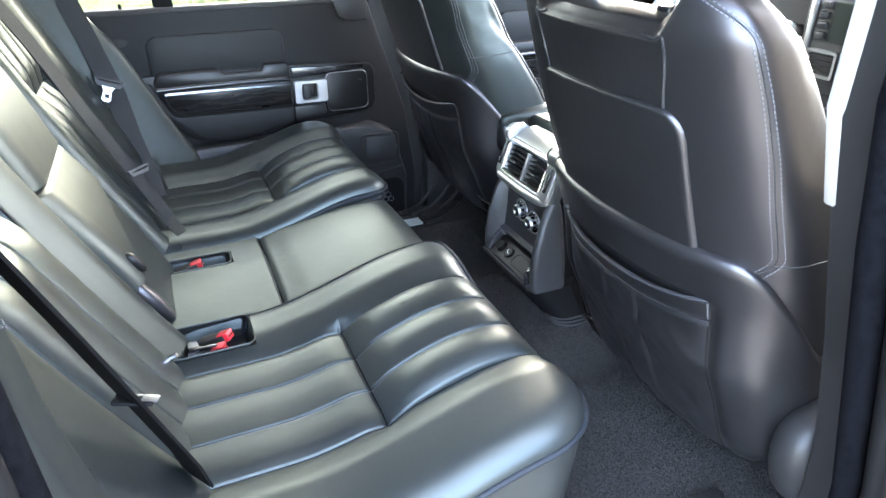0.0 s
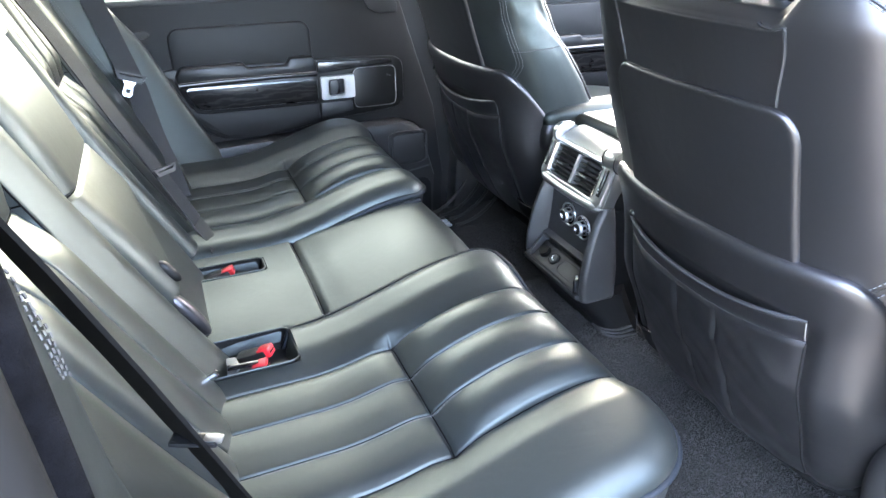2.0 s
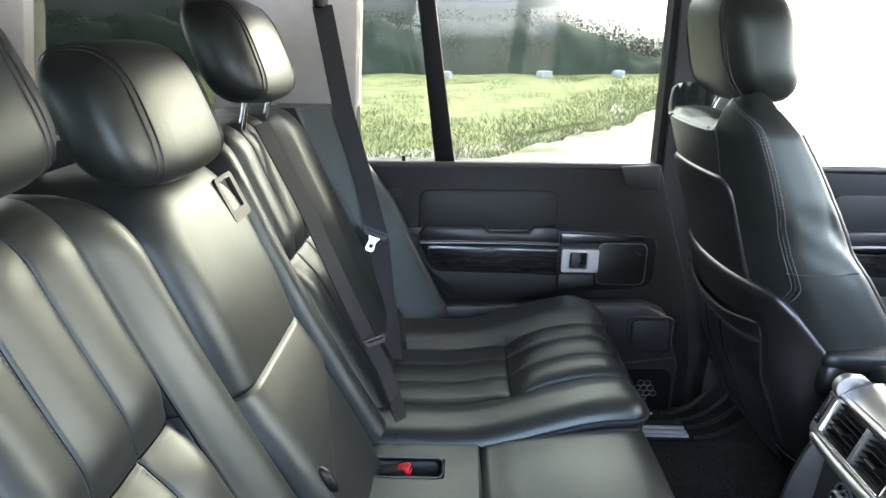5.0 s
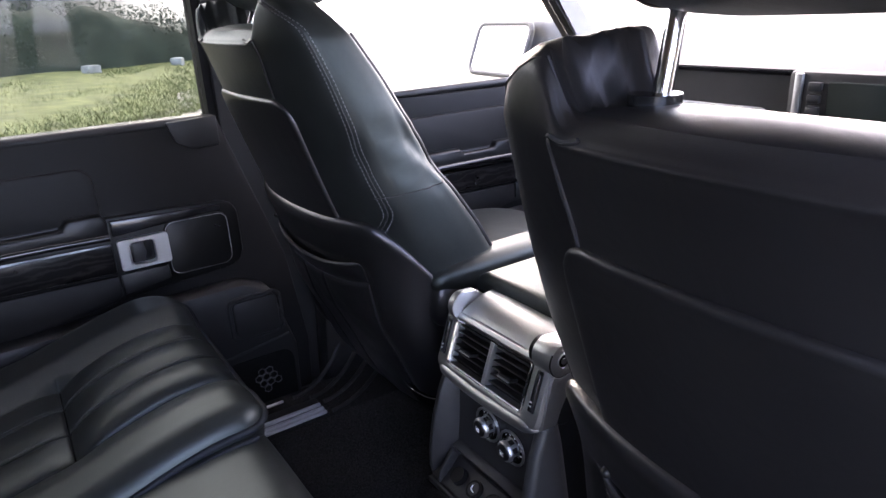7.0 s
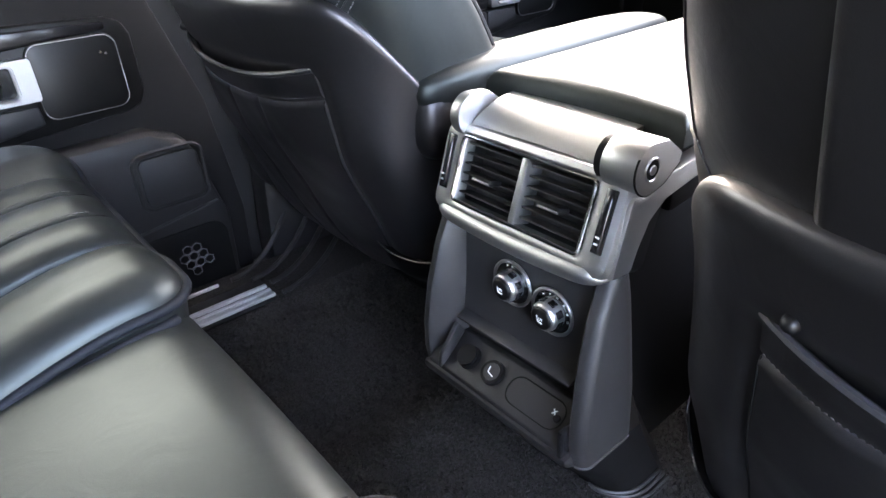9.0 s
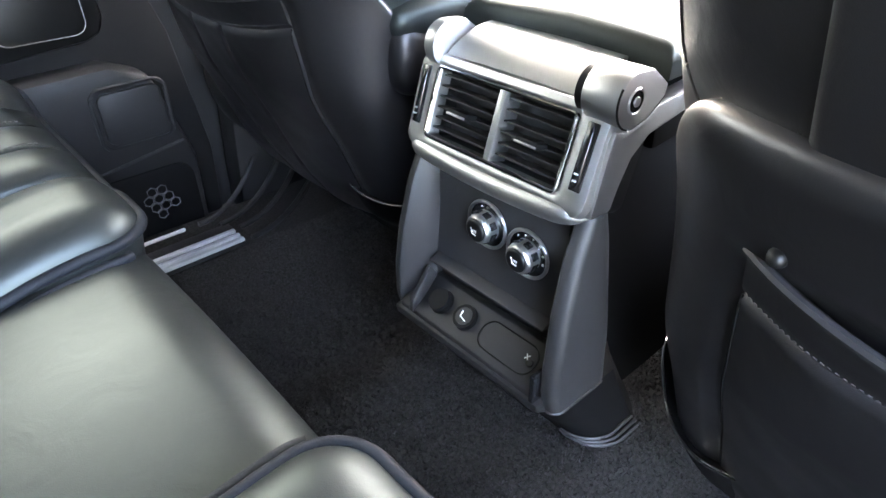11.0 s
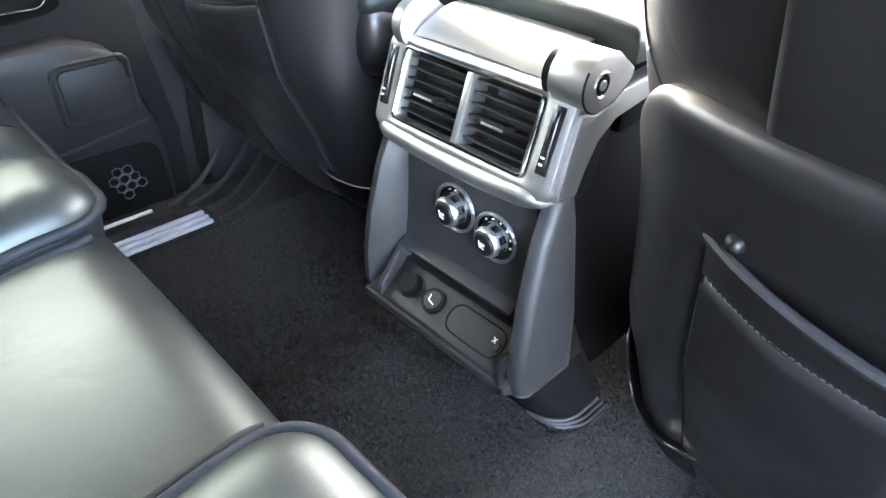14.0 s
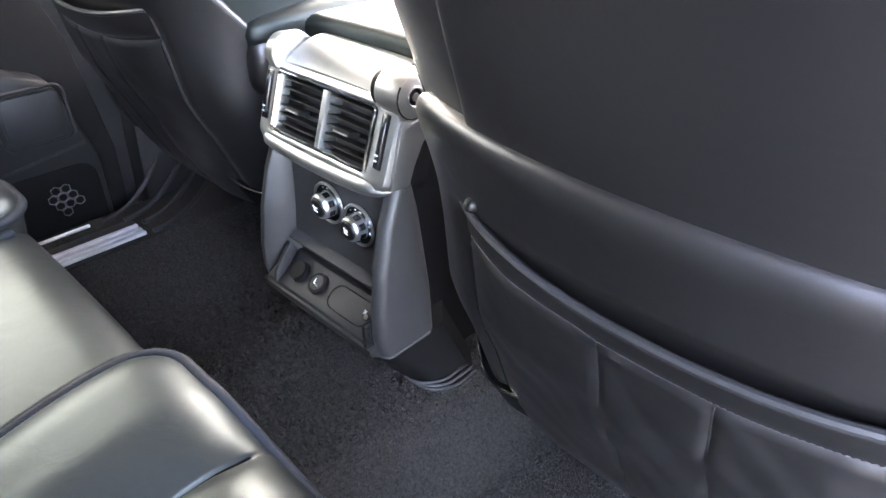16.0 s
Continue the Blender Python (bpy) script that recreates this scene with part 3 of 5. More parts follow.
bench = thing("rear_bench_seat", "black leather rear bench seat with fluted outer places", "car seat")
for s in (-1, 1):
    bm, pipe, lines, cuts = rear_cushion(s)
    c = part("cushion", bm, LEATHER, bench)
    for ln in cuts:
        part("seam", tube(ln, 0.0011, 6), SEAM_SHADE, c)
    part("piping", tube([p + Vector((0.001, 0, 0.0005 if s < 0 else 0.003)) for p in pipe], 0.0042 if s < 0 else 0.0050, 12), CUSHION_PIPING, c)
    inner = [p + Vector((0, -s * 0.010, -0.006)) for p in pipe[:24]]
    part("piping", tube(inner, 0.0045, 10), CUSHION_PIPING, c)
    for ln in lines:
        part("stitching", stitches(ln, 0.0034, 0.0022, 0.00042, (0, 0, 0.0015)), STITCH, c, "pale grey thread seam")


def centre_cushion():
    def fn(x, y):
        z = 0.262 + 0.05 * smoothstep(-0.62, -0.30, x)
        z += fold(x + 0.557, 0.0030, 0.010) - 0.004 * smoothstep(-0.557, -0.552, x) * smoothstep(-0.50, -0.55, x)
        d = min(abs(-0.262 - x), 9)
        z -= edge_drop(d, 0.05) * 0.8
        z += 0.006 * (1 - ((y - 0.015) / 0.16) ** 2)
        z -= 0.045 * max(well(x, y, FAR_WELL), well(x, y, NEAR_WELL))
        return (x, y, z)
    xs = steps(-0.80, -0.312, 70) + [-0.262 - d for d in (0.042, 0.034, 0.027, 0.020, 0.014, 0.009, 0.005, 0.002, 0.0)]
    return surface(xs, steps(-0.155, 0.185, 68), fn, lambda p: (p.x - 0.04 * smoothstep(-0.4, -0.28, p.x), p.y, 0.07))


mid_seat = part("centre_cushion", centre_cushion(), LEATHER, bench, "flat plain middle cushion")
part("seam", box((-0.5595, -0.130, 0.2560), (-0.5560, 0.160, 0.2645)), SEAM_SHADE, mid_seat)


def back_x(z):
    t = z - 0.27
    return -0.742 - 0.56 * t + 0.18 * t * t


def backrest(w0, w1, s, seams, cross, top, lift=0.0):
    """A leaning back pad, between two distances from the bench's middle."""
    def fn(w, z):
        x = back_x(z) + lift
        r = 0.05
        d = min(w - w0, w1 - w, top - z)
        cz, cw = z, w
        rc = 0.085
        for a, b in ((w0 + rc, -1), (w1 - rc, 1)):
            if (w - a) * b > 0 and z > top - rc:
                dx, dz = w - a, z - (top - rc)
                h, m = math.hypot(dx, dz), max(abs(dx), abs(dz))
                cw, cz = a + dx * m / h, top - rc + dz * m / h
                d = rc - math.hypot(cw - a, cz - (top - rc))
        x = back_x(cz) + lift
        x -= edge_drop(max(0, d), r) * 0.8
        if seams:
            if seams[0] < cw < seams[-1]:
                for a, b in zip(seams, seams[1:]):
                    if a <= cw <= b:
                        x += 0.0065 * math.sin(math.pi * (cw - a) / (b - a)) * (0.2 + 0.8 * smoothstep(0, 0.06, abs(cz - cross)))
                x += fold(cz - cross, 0.028, 0.014) + fold(cz - cross, 0.003, 0.004)
            else:
                e = min(abs(cw - seams[0]), abs(cw - seams[-1]))
                x += 0.022 * smoothstep(0, 0.07, e)
            for q in seams[1:-1]:
                x += fold(cw - q, 0.0018, 0.0032)
            for q in (seams[0], seams[-1]):
                x += fold(cw - q, 0.012, 0.006) + fold(cw - q, 0.002, 0.003)
        elif cross:
            x += 0.012 * math.sin(math.pi * min(1.0, max(0.0, (cz - cross) / (top - cross)))) + 0.014 * math.sin(math.pi * min(1.0, max(0.0, (cross - cz) / (cross - 0.22))))
            x += fold(cz - cross, 0.0025, 0.005)
            x -= 0.013 * smoothstep(0, 0.008, 0.352 + 0.47 * (cw + 0.115) - cz)
        return (x, 0.015 + s * cw, cz)
    ws = [w0 + d for d in (0, 0.002, 0.005, 0.01, 0.018, 0.028, 0.04)] + steps(w0 + 0.05, w1 - 0.05, max(12, int((w1 - w0) / (0.0065 if seams else 0.0032)))) + [w1 - d for d in (0.04, 0.028, 0.018, 0.01, 0.005, 0.002, 0)]
    ws = sorted(set(ws + [q + d for q in seams for d in (-0.005, -0.0026, -0.0012, 0, 0.0012, 0.0026, 0.005)]))
    zs = sorted(set(steps(0.20, top - 0.05, 70 if seams else 150) + ([cross + d for d in (-0.009, -0.006, -0.003, -0.0012, 0, 0.0012, 0.003, 0.006, 0.009)] if cross else []))) + [top - d for d in (0.04, 0.028, 0.018, 0.01, 0.005, 0.002, 0)]
    return surface(ws, zs, fn, lambda p: (p.x - 0.10, p.y, p.z)), fn


for s in (-1, 1):
    seams = (0.238, 0.315, 0.390, 0.458)
    bm, fn = backrest(0.148, 0.655, s, seams, 0.566, 0.808)
    b = part("backrest", bm, LEATHER, bench)
    for q in seams:
        part("seam", tube([Vector(fn(q, z)) + Vector((0.0006, 0, 0.0003)) for z in steps(0.29, 0.785, 70)], 0.0012, 6), SEAM_SHADE, b)
    part("seam", tube([Vector(fn(w, 0.566)) + Vector((0.0006, 0, 0.0003)) for w in steps(seams[0], seams[3], 40)], 0.0012, 6), SEAM_SHADE, b)
    for q in seams[1:3]:
        part("stitching", stitches([Vector(fn(q + 0.006, z)) for z in steps(0.30, 0.775, 60)], 0.0032, 0.0022, 0.0004, (0.0008, 0, 0.0004)), STITCH, b, "pale grey thread seam")
bm, fn = backrest(-0.143, 0.143, 1, (), 0.525, 0.795, 0.012)
mid_back = part("centre_backrest", bm, LEATHER, bench, "plain folding middle backrest")
part("seam", tube([Vector(fn(w, 0.525)) + Vector((0.0006, 0, 0.0003)) for w in steps(-0.135, 0.135, 30)], 0.0012, 6), SEAM_SHADE, mid_back)
# no real hole: a black lump stands in for the gap's shade
part("strap_gap_shade", soft_block((-0.7745, -0.086, 0.380), (0.010, 0.009, 0.019), 2.4, 20, 12, 0.5), TRIM_BLACK, mid_back, "black lump in place of the shaded gap under the folded arm")
part("hinge_roll", soft_block((-0.7625, -0.110, 0.314), (0.018, 0.014, 0.042), 2.4, 24, 14, 0.5), LEATHER_BACK, mid_back, "puffed leather over the arm's hinge")


def side_bolster(s):
    """The padded wing between a backrest and its door."""
    def fn(z, t):
        if s < 0:
            crest = table(((0.16, -0.75), (0.30, -0.765), (0.40, -0.776), (0.49, -0.789), (0.56, -0.801), (0.66, -0.809), (0.70, -0.818), (0.74, -0.840), (0.80, -0.890)), z)
            x = lerp(back_x(z) + 0.012, crest, math.sin(math.pi / 2 * min(1.0, t / 0.42)) ** 1.3) - 0.022 * smoothstep(0.72, 1.0, t) ** 2
            return (x, 0.015 + s * (0.635 + 0.118 * t), z)
        crest = table(((0.16, -0.61), (0.275, -0.625), (0.375, -0.674), (0.47, -0.718), (0.57, -0.762), (0.65, -0.819), (0.72, -0.860), (0.80, -0.905)), z)
        x = lerp(back_x(z) + 0.012, crest, math.sin(math.pi / 2 * min(1.0, t / 0.80)) ** 1.5) - 0.020 * smoothstep(0.80, 1.0, t) ** 2
        return (x, 0.015 + s * (0.635 + 0.098 * t), z)
    return surface(steps(0.16, 0.80, 40), steps(0, 1, 20), fn, lambda p: (min(p.x, -0.86) - 0.12, p.y, p.z)), fn


for s in (-1, 1):
    bm, fn = side_bolster(s)
    sb = part("side_bolster", bm, LEATHER, bench)
    part("piping", tube([Vector(fn(z, 0.985)) for z in steps(0.20, 0.79, 40)], 0.006, 10), PIPING, sb)
    if s < 0:
        for k in range(3):
            arc = [Vector(fn(0.704 - 0.054 * q + 0.004 * k - 0.020 * q * q, 0.14 + 0.055 * k + 0.30 * math.sin(math.pi * q * 0.62))) + Vector((0.0012, 0, 0.0008)) for q in steps(0, 1, 24)]
            part("stitching", stitches(arc, 0.0034, 0.0020, 0.0006), STITCH_DARK, sb, "pale grey thread seam")
        continue
    for t in (0.10, 0.14, 0.86, 0.90):
        part("stitching", stitches([Vector(fn(z, t)) + Vector((0.001, 0, 0)) for z in steps(0.45, 0.79, 40)], 0.0032, 0.0022, 0.0004), STITCH, sb, "pale grey thread seam")


def headrest(name, centre, half, lean, label, posts, group, foot, collar=0.0):
    h = thing(name, label, "headrest", group=group)
    part("pad", soft_block(centre, half, 3.2, 36, 20, lean, 0.06), LEATHER, h)
    for c in (-0.62, -0.70, 0.62, 0.70):
        k = (1 - abs(c) ** 3.2) ** (1 / 3.2)
        line = []
        for a in steps(0, math.tau, 60):
            ca, sa = math.cos(a), math.sin(a)
            pz = math.copysign(abs(sa) ** (2 / 3.2), sa) * k * half[2]
            px = math.copysign(abs(ca) ** (2 / 3.2), ca) * k * half[0]
            line.append((centre[0] + px - lean * pz, centre[1] + c * half[1] * (1 - 0.06 * pz / half[2]), centre[2] + pz))
        part("seam", tube(line, 0.0016, 6), PIPING, h)
    for dy in posts:
        part("post", tube([(centre[0] + lean * half[2] * 0.8, centre[1] + dy, centre[2] - half[2] * 0.8), foot(centre[1] + dy)], 0.0065, 12), CHROME, h, "chrome post")
        if collar:
            x, y = foot(centre[1] + dy)[:2]
            part("collar", tube([(x, y, collar - 0.006), (x, y, collar + 0.002), (x, y, collar + 0.004)], 0.017, 20), PLASTIC_GLOSS, h, "black post collar")
    return h


for y, half, z, post in ((-0.395, (0.060, 0.148, 0.092), 0.930, 0.075), (0.010, (0.055, 0.146, 0.085), 0.868, 0.05), (0.425, (0.060, 0.148, 0.092), 0.930, 0.075)):
    headrest("rear_headrest", (-1.010, y, z), half, 0.35, "padded black leather headrest of the rear bench", (-post, post), "rear headrests", lambda yy: (-1.0, yy, 0.79))


# ---- front seats ----
SEAT_REAR = ((0.07, 0.075), (0.11, 0.040), (0.15, 0.018), (0.23, -0.012), (0.30, -0.045), (0.41, -0.077), (0.67, -0.161), (0.80, -0.20))
SEAT_FRONT = ((0.07, 0.28), (0.15, 0.26), (0.40, 0.178), (0.454, 0.146), (0.566, 0.064), (0.704, -0.014), (0.80, -0.075))
SEAT_HALF = ((0.07, 0.212), (0.11, 0.232), (0.15, 0.242), (0.22, 0.247), (0.30, 0.251), (0.40, 0.256), (0.48, 0.258), (0.55, 0.257), (0.64, 0.248), (0.71, 0.236), (0.76, 0.226), (0.785, 0.212), (0.80, 0.197), (0.812, 0.172), (0.82, 0.13))


def front_seat(yc, s, dx, dz, label):
    """A front seat; s is the side of its door, dx and dz its adjustment."""
    seat = thing("car_seat", label, "car seat", group="front seats")
    rear = lambda z: table(SEAT_REAR, z)

    def boxy(z):
        return 1.0 - 0.50 * smoothstep(0.44, 0.26, z)

    def skin(w, z):
        """The back face at a distance w from the seat's middle."""
        xr, xf = rear(z), table(SEAT_FRONT, z)
        return (xr + xf) / 2 - (xf - xr) / 2 * max(0.0, 1 - abs(w / table(SEAT_HALF, z)) ** (2 / boxy(z))) ** 0.4
    put = lambda p: Vector((p[0] + dx, yc + p[1], p[2] + dz))

    def body(a, z, f=1.0):
        w, xr, xf = table(SEAT_HALF, z) * f, rear(z), table(SEAT_FRONT, z)
        shrink = smoothstep(0.83, 0.75, z)
        mid, half = (xr + xf) / 2, (xf - xr) / 2 * (0.62 + 0.38 * shrink) * f
        ca, sa = math.cos(a), math.sin(a)
        px = math.copysign(abs(ca) ** (0.8 if ca < 0 else 0.42), ca) * half
        py = math.copysign(abs(sa) ** (boxy(z) if ca < 0 else lerp(boxy(z), 0.36, smoothstep(0.0, 0.35, ca))), sa) * w
        if ca > 0:
            px -= 0.06 * max(0.0, 1 - (py / w) ** 2) ** 0.8 * shrink * ca
        if s > 0 and py < 0:
            k = smoothstep(0.52, 0.56, z) * smoothstep(0.70, 0.60, z) * smoothstep(0.55, 0.85, -py / w)
            ridge = abs(noise.noise(Vector((px * 22 + z * 14, z * 9, 3.1)))) + 0.5 * abs(noise.noise(Vector((px * 46 - z * 20, z * 24, 7.7))))
            py += 0.016 * k * ridge
        return put((mid + px, py, z + 0.008 * (1 - f * f) - 0.050 * smoothstep(0.735, 0.82, z) * smoothstep(0.150 - 0.035 * smoothstep(-0.2, 0.4, ca), 0.118 - 0.030 * smoothstep(-0.2, 0.4, ca), abs(py))))
    zs = steps(0.07, 0.72, 44) + [0.73, 0.74, 0.75, 0.76, 0.768, 0.776, 0.784, 0.791, 0.797, 0.803, 0.808, 0.812, 0.816, 0.819, 0.82]
    n = 120
    back = part("backrest", rings([[body(math.tau * k / n, z) for k in range(n)] for z in zs] + [[body(math.tau * k / n, 0.82, f) for k in range(n)] for f in (0.95, 0.88, 0.8, 0.7, 0.6, 0.5, 0.4, 0.3, 0.2, 0.1, 0.03)]), LEATHER_BACK if s < 0 else LEATHER, seat)
    for sg in (-1, 1):
        edge = [body(sg * radians(52), z) + Vector((0.002, sg * 0.001, 0)) for z in steps(0.30, 0.76, 40)]
        part("piping", tube(edge, 0.004), PIPING, back)
        for off in (0, 0.10) if sg < 0 else ():
            line = [body(sg * radians(108 + 6 * off * 10 - 10 * smoothstep(0.5, 0.78, z) + 26 * smoothstep(0.765, 0.815, z) + 16 * smoothstep(0.515, 0.455, z)), z) for z in steps(0.455, 0.815, 80)]
            part("stitching", stitches([p + Vector((0, sg * 0.0012, 0)) for p in line], 0.0034, 0.0026, 0.00065), PALE_THREAD, back, "pale grey thread seam")
        part("seam", tube([body(sg * radians(111 - 10 * smoothstep(0.5, 0.78, z) + 26 * smoothstep(0.765, 0.815, z) + 16 * smoothstep(0.515, 0.455, z)), z) for z in steps(0.455, 0.815, 60)], 0.0011, 6), PIPING, back)
        part("seam", tube([body(sg * radians(a), (0.545 if s > 0 else 0.51) - 0.012 * (a - 60) / 55) for a in steps(60, 115, 16)], 0.0013, 6), PIPING, back)
    part("seat_cushion", moved(soft_block((0.30, 0, 0.24), (0.27, 0.265, 0.085), 4, 40, 16), Matrix.Translation((dx, yc, dz))), LEATHER, seat)
    part("seat_base", box((dx + 0.17, yc - 0.20, 0.0), (dx + 0.50, yc + 0.20, 0.18 + dz), 0.02), RUBBER, seat)

    # stitched shoulder lines over the top of the back
    for sg in (-1, 1):
        line = []
        for z in steps(0.675, 0.80, 30):
            t = 0.124 + 0.008 * smoothstep(0.675, 0.74, z) - 0.030 * smoothstep(0.76, 0.80, z)
            p = body(math.pi - sg * math.asin(min(0.98, t / table(SEAT_HALF, z))), z)
            line.append(p + Vector((-0.0005, 0, 0.0005)))
        part("seam", tube(line, 0.0020, 6), PIPING, back)

    def corner(w, z, x0, x1, z1, r):
        cw, cz, d = w, z, min(w - x0, x1 - w, z1 - z)
        for a, b in ((x0 + r, -1), (x1 - r, 1)):
            if (w - a) * b > 0 and z > z1 - r:
                du, dv = w - a, z - (z1 - r)
                h, m = math.hypot(du, dv), max(abs(du), abs(dv))
                cw, cz = a + du * m / h, z1 - r + dv * m / h
                d = r - math.hypot(cw - a, cz - (z1 - r))
        return cw, cz, max(0.0, d)

    def panel(w, z):
        cw, cz, d = corner(w, z, -0.152, 0.152, 0.675, 0.035)
        return put((skin(cw, cz) - 0.006 + edge_drop(d, 0.008), cw, cz))
    ws = [-0.152 + d for d in (0, 0.001, 0.003, 0.005, 0.008, 0.012)] + steps(-0.135, 0.135, 18) + [0.152 - d for d in (0.012, 0.008, 0.005, 0.003, 0.001, 0)]
    zs = steps(0.40, 0.655, 18) + [0.675 - d for d in (0.012, 0.008, 0.005, 0.003, 0.001, 0)]
    pn = part("back_panel", surface(ws, zs, panel, lambda p: (p.x + 0.02, p.y, p.z)), LEATHER_BACK, seat, "soft charcoal back panel")

    # lower shell: a padded rim that runs across and down both sides
    def shell(a, t):
        off = abs(a - 180)
        top = 0.492 - 0.17 * smoothstep(48, 100, off) ** 1.3
        low = 0.105 + 0.055 * smoothstep(40, 75, off)
        zz = low + (top - low) * t
        d = (1 - t) * (top - low)
        grow = 0.017 - 0.010 * smoothstep(45, 75, off) - 1.0 * edge_drop(d, 0.024) * 0.7
        p = body(radians(a), zz)
        grow -= 0.008 * smoothstep(0.070, 0.095, d) * smoothstep(0.180, 0.160, abs(p.y - yc))
        return p + Vector((math.cos(radians(a)) * grow, math.sin(radians(a)) * grow, 0))
    part("back_shell", surface(steps(82, 278, 110), steps(0, 0.7, 24) + steps(0.71, 0.9, 16) + [0.92, 0.94, 0.955, 0.97, 0.98, 0.988, 0.994, 1.0], shell, lambda p: (p.x + 0.03, lerp(p.y, yc, 0.06), p.z - 0.012)), LEATHER_BACK, seat)

    def pocket(w, z):
        top = 0.396 + 0.018 * (w / 0.166) ** 2
        zz = 0.108 + (top - 0.108) * z
        x = skin(w, zz) - 0.0130 - 0.003 * max(0.0, 1 - abs(w / 0.17) ** 8) - 0.007 * math.sin(math.pi * min(1, z)) * (1 - (w / 0.17) ** 2)
        sag = 0.006 * noise.noise(Vector((w * 16 + zz * 10, zz * 9, yc * 3))) + 0.003 * noise.noise(Vector((w * 30 - zz * 24, zz * 22, yc * 5)))
        sag = sag * (1.0 if s < 0 else 0.3)
        if s < 0:
            sag += 0.0035 * math.exp(-((w - 0.12 + (0.37 - zz) * 0.8) / 0.035) ** 2) - 0.002 * math.exp(-((w - 0.055 + (0.37 - zz) * 1.0) / 0.02) ** 2)
        x -= sag * (1 - abs(w / 0.17) ** 6) * smoothstep(1.0, 0.75, z)
        for q in (-0.042, 0.040):
            x -= fold(w - q + 0.022 * (1 - z) ** 2, 0.003, 0.004) * smoothstep(0.885, 0.86, z)
        x += 0.004 * smoothstep(0.022, 0.0, abs(z - 0.885)) - 0.007 * smoothstep(0.885, 1.0, z) * (1 - abs(w / 0.17) ** 4)
        return put((x, w, zz))
    pk = part("map_pocket", surface(steps(-0.170, 0.170, 80), steps(0, 1, 60), pocket, lambda p: (p.x + 0.006, p.y, p.z)), LEATHER_BACK, seat, "slack leather map pocket with stitched hem")
    part("piping", tube([pocket(w, 1) for w in steps(-0.170, 0.170, 32)], 0.0035), PIPING, pk)
    part("stitching", stitches([pocket(w, 0.898) + Vector((-0.001, 0, 0)) for w in steps(-0.168, 0.168, 50)], 0.0024, 0.0018, 0.00035), STITCH_DARK, pk, "pale grey thread seam")
    part("hem_clip", tube([pocket(s * 0.1685, z) + Vector((-0.001, s * 0.001, 0)) for z in steps(0.90, 1.0, 6)], 0.0014, 6), STEEL, pk)
    # the outer two are black, painted shade for the gap along the pocket's edge
    for q in (-0.169, -0.042, 0.040, 0.169):
        part("seam", tube([pocket(q - (0.022 * (1 - z) ** 2 if abs(q) < 0.1 else 0.0), z) + Vector((-0.0005, 0, 0)) for z in steps(0.02, 0.880, 24)], 0.0009, 6), RUBBER if abs(q) > 0.1 else PIPING, pk)
    part("hook", moved(soft_block((0, 0, 0), (0.010, 0.006, 0.006), 2.2, 16, 10), Matrix.Translation(put((skin(0.150, 0.425) - 0.014, 0.150, 0.425)))), TRIM_BLACK, seat, "small black hook")

    # plastic covers at the foot of the seat
    part("side_cover", moved(soft_block((0.165, s * 0.275, 0.165), (0.145, 0.05, 0.105), 2.6, 40, 20, 0.25), Matrix.Translation((dx, yc, dz))), PLASTIC, seat, "rounded black hinge cover")

    # plastic skirt round the foot of the back, with a thin bright line on the inner side
    def skirt(a, t):
        off = abs(a - 180)
        inner = (a - 180) * s > 0
        top = 0.166 - 0.014 * smoothstep(20, 42, off) + (0.052 * smoothstep(50, 74, off) if inner else 0.0)
        z = 0.055 + (top - 0.055) * t
        side = smoothstep(8, 32, off) if inner else 0.35 * smoothstep(45, 70, off)
        g = -0.004 + (0.010 + 0.018 * min(1.0, t * 1.6)) * side
        p = body(radians(a), max(0.07, z))
        return Vector((p.x + math.cos(radians(a)) * g, p.y + math.sin(radians(a)) * g, p.z if z > 0.07 else z + dz))
    sk = part("skirt", surface(steps(80, 280, 80), steps(0, 1, 12), skirt, lambda p: (p.x + 0.012, lerp(p.y, yc, 0.05), p.z)), RUBBER, seat, "black plastic skirt")
    part("trim_line", tube([skirt(180 + s * o, 1) + Vector((-0.001, 0, 0.0005)) for o in steps(14, 80, 40)], 0.0016, 8), CHROME, sk, "thin chrome line")
    return seat


front_seat(-0.416, -1, 0.0, 0.0, "black leather driver's seat with map pocket on its back")
front_seat(0.437, 1, 0.012, 0.052, "black leather passenger seat with creased map pocket on its back")
headrest("front_headrest", (-0.125, -0.412, 0.925), (0.066, 0.140, 0.10), 0.25, "large black leather headrest of the driver's seat", (-0.085, 0.085), "front headrests", lambda yy: (-0.125, yy, 0.74), 0.777)
headrest("front_headrest", (-0.095, 0.437, 0.945), (0.066, 0.140, 0.10), 0.25, "large black leather headrest of the passenger seat", (-0.085, 0.085), "front headrests", lambda yy: (-0.105, yy, 0.79), 0.797)
for yy, xx, zz in ((-0.497, -0.125, 0.755), (-0.327, -0.125, 0.755), (0.352, -0.108, 0.807), (0.522, -0.108, 0.807)):
    sl = part("post_sleeve", rings([[Vector((xx + r * math.cos(k * math.tau / 28), yy + r * math.sin(k * math.tau / 28), zz + h)) for k in range(28)] for r, h in ((0.018, 0.0), (0.018, 0.005), (0.015, 0.009), (0.009, 0.010))]), PLASTIC_GLOSS)
    tagged(sl, "black plastic headrest sleeve on a seat top", "sleeve", "headrest sleeves")

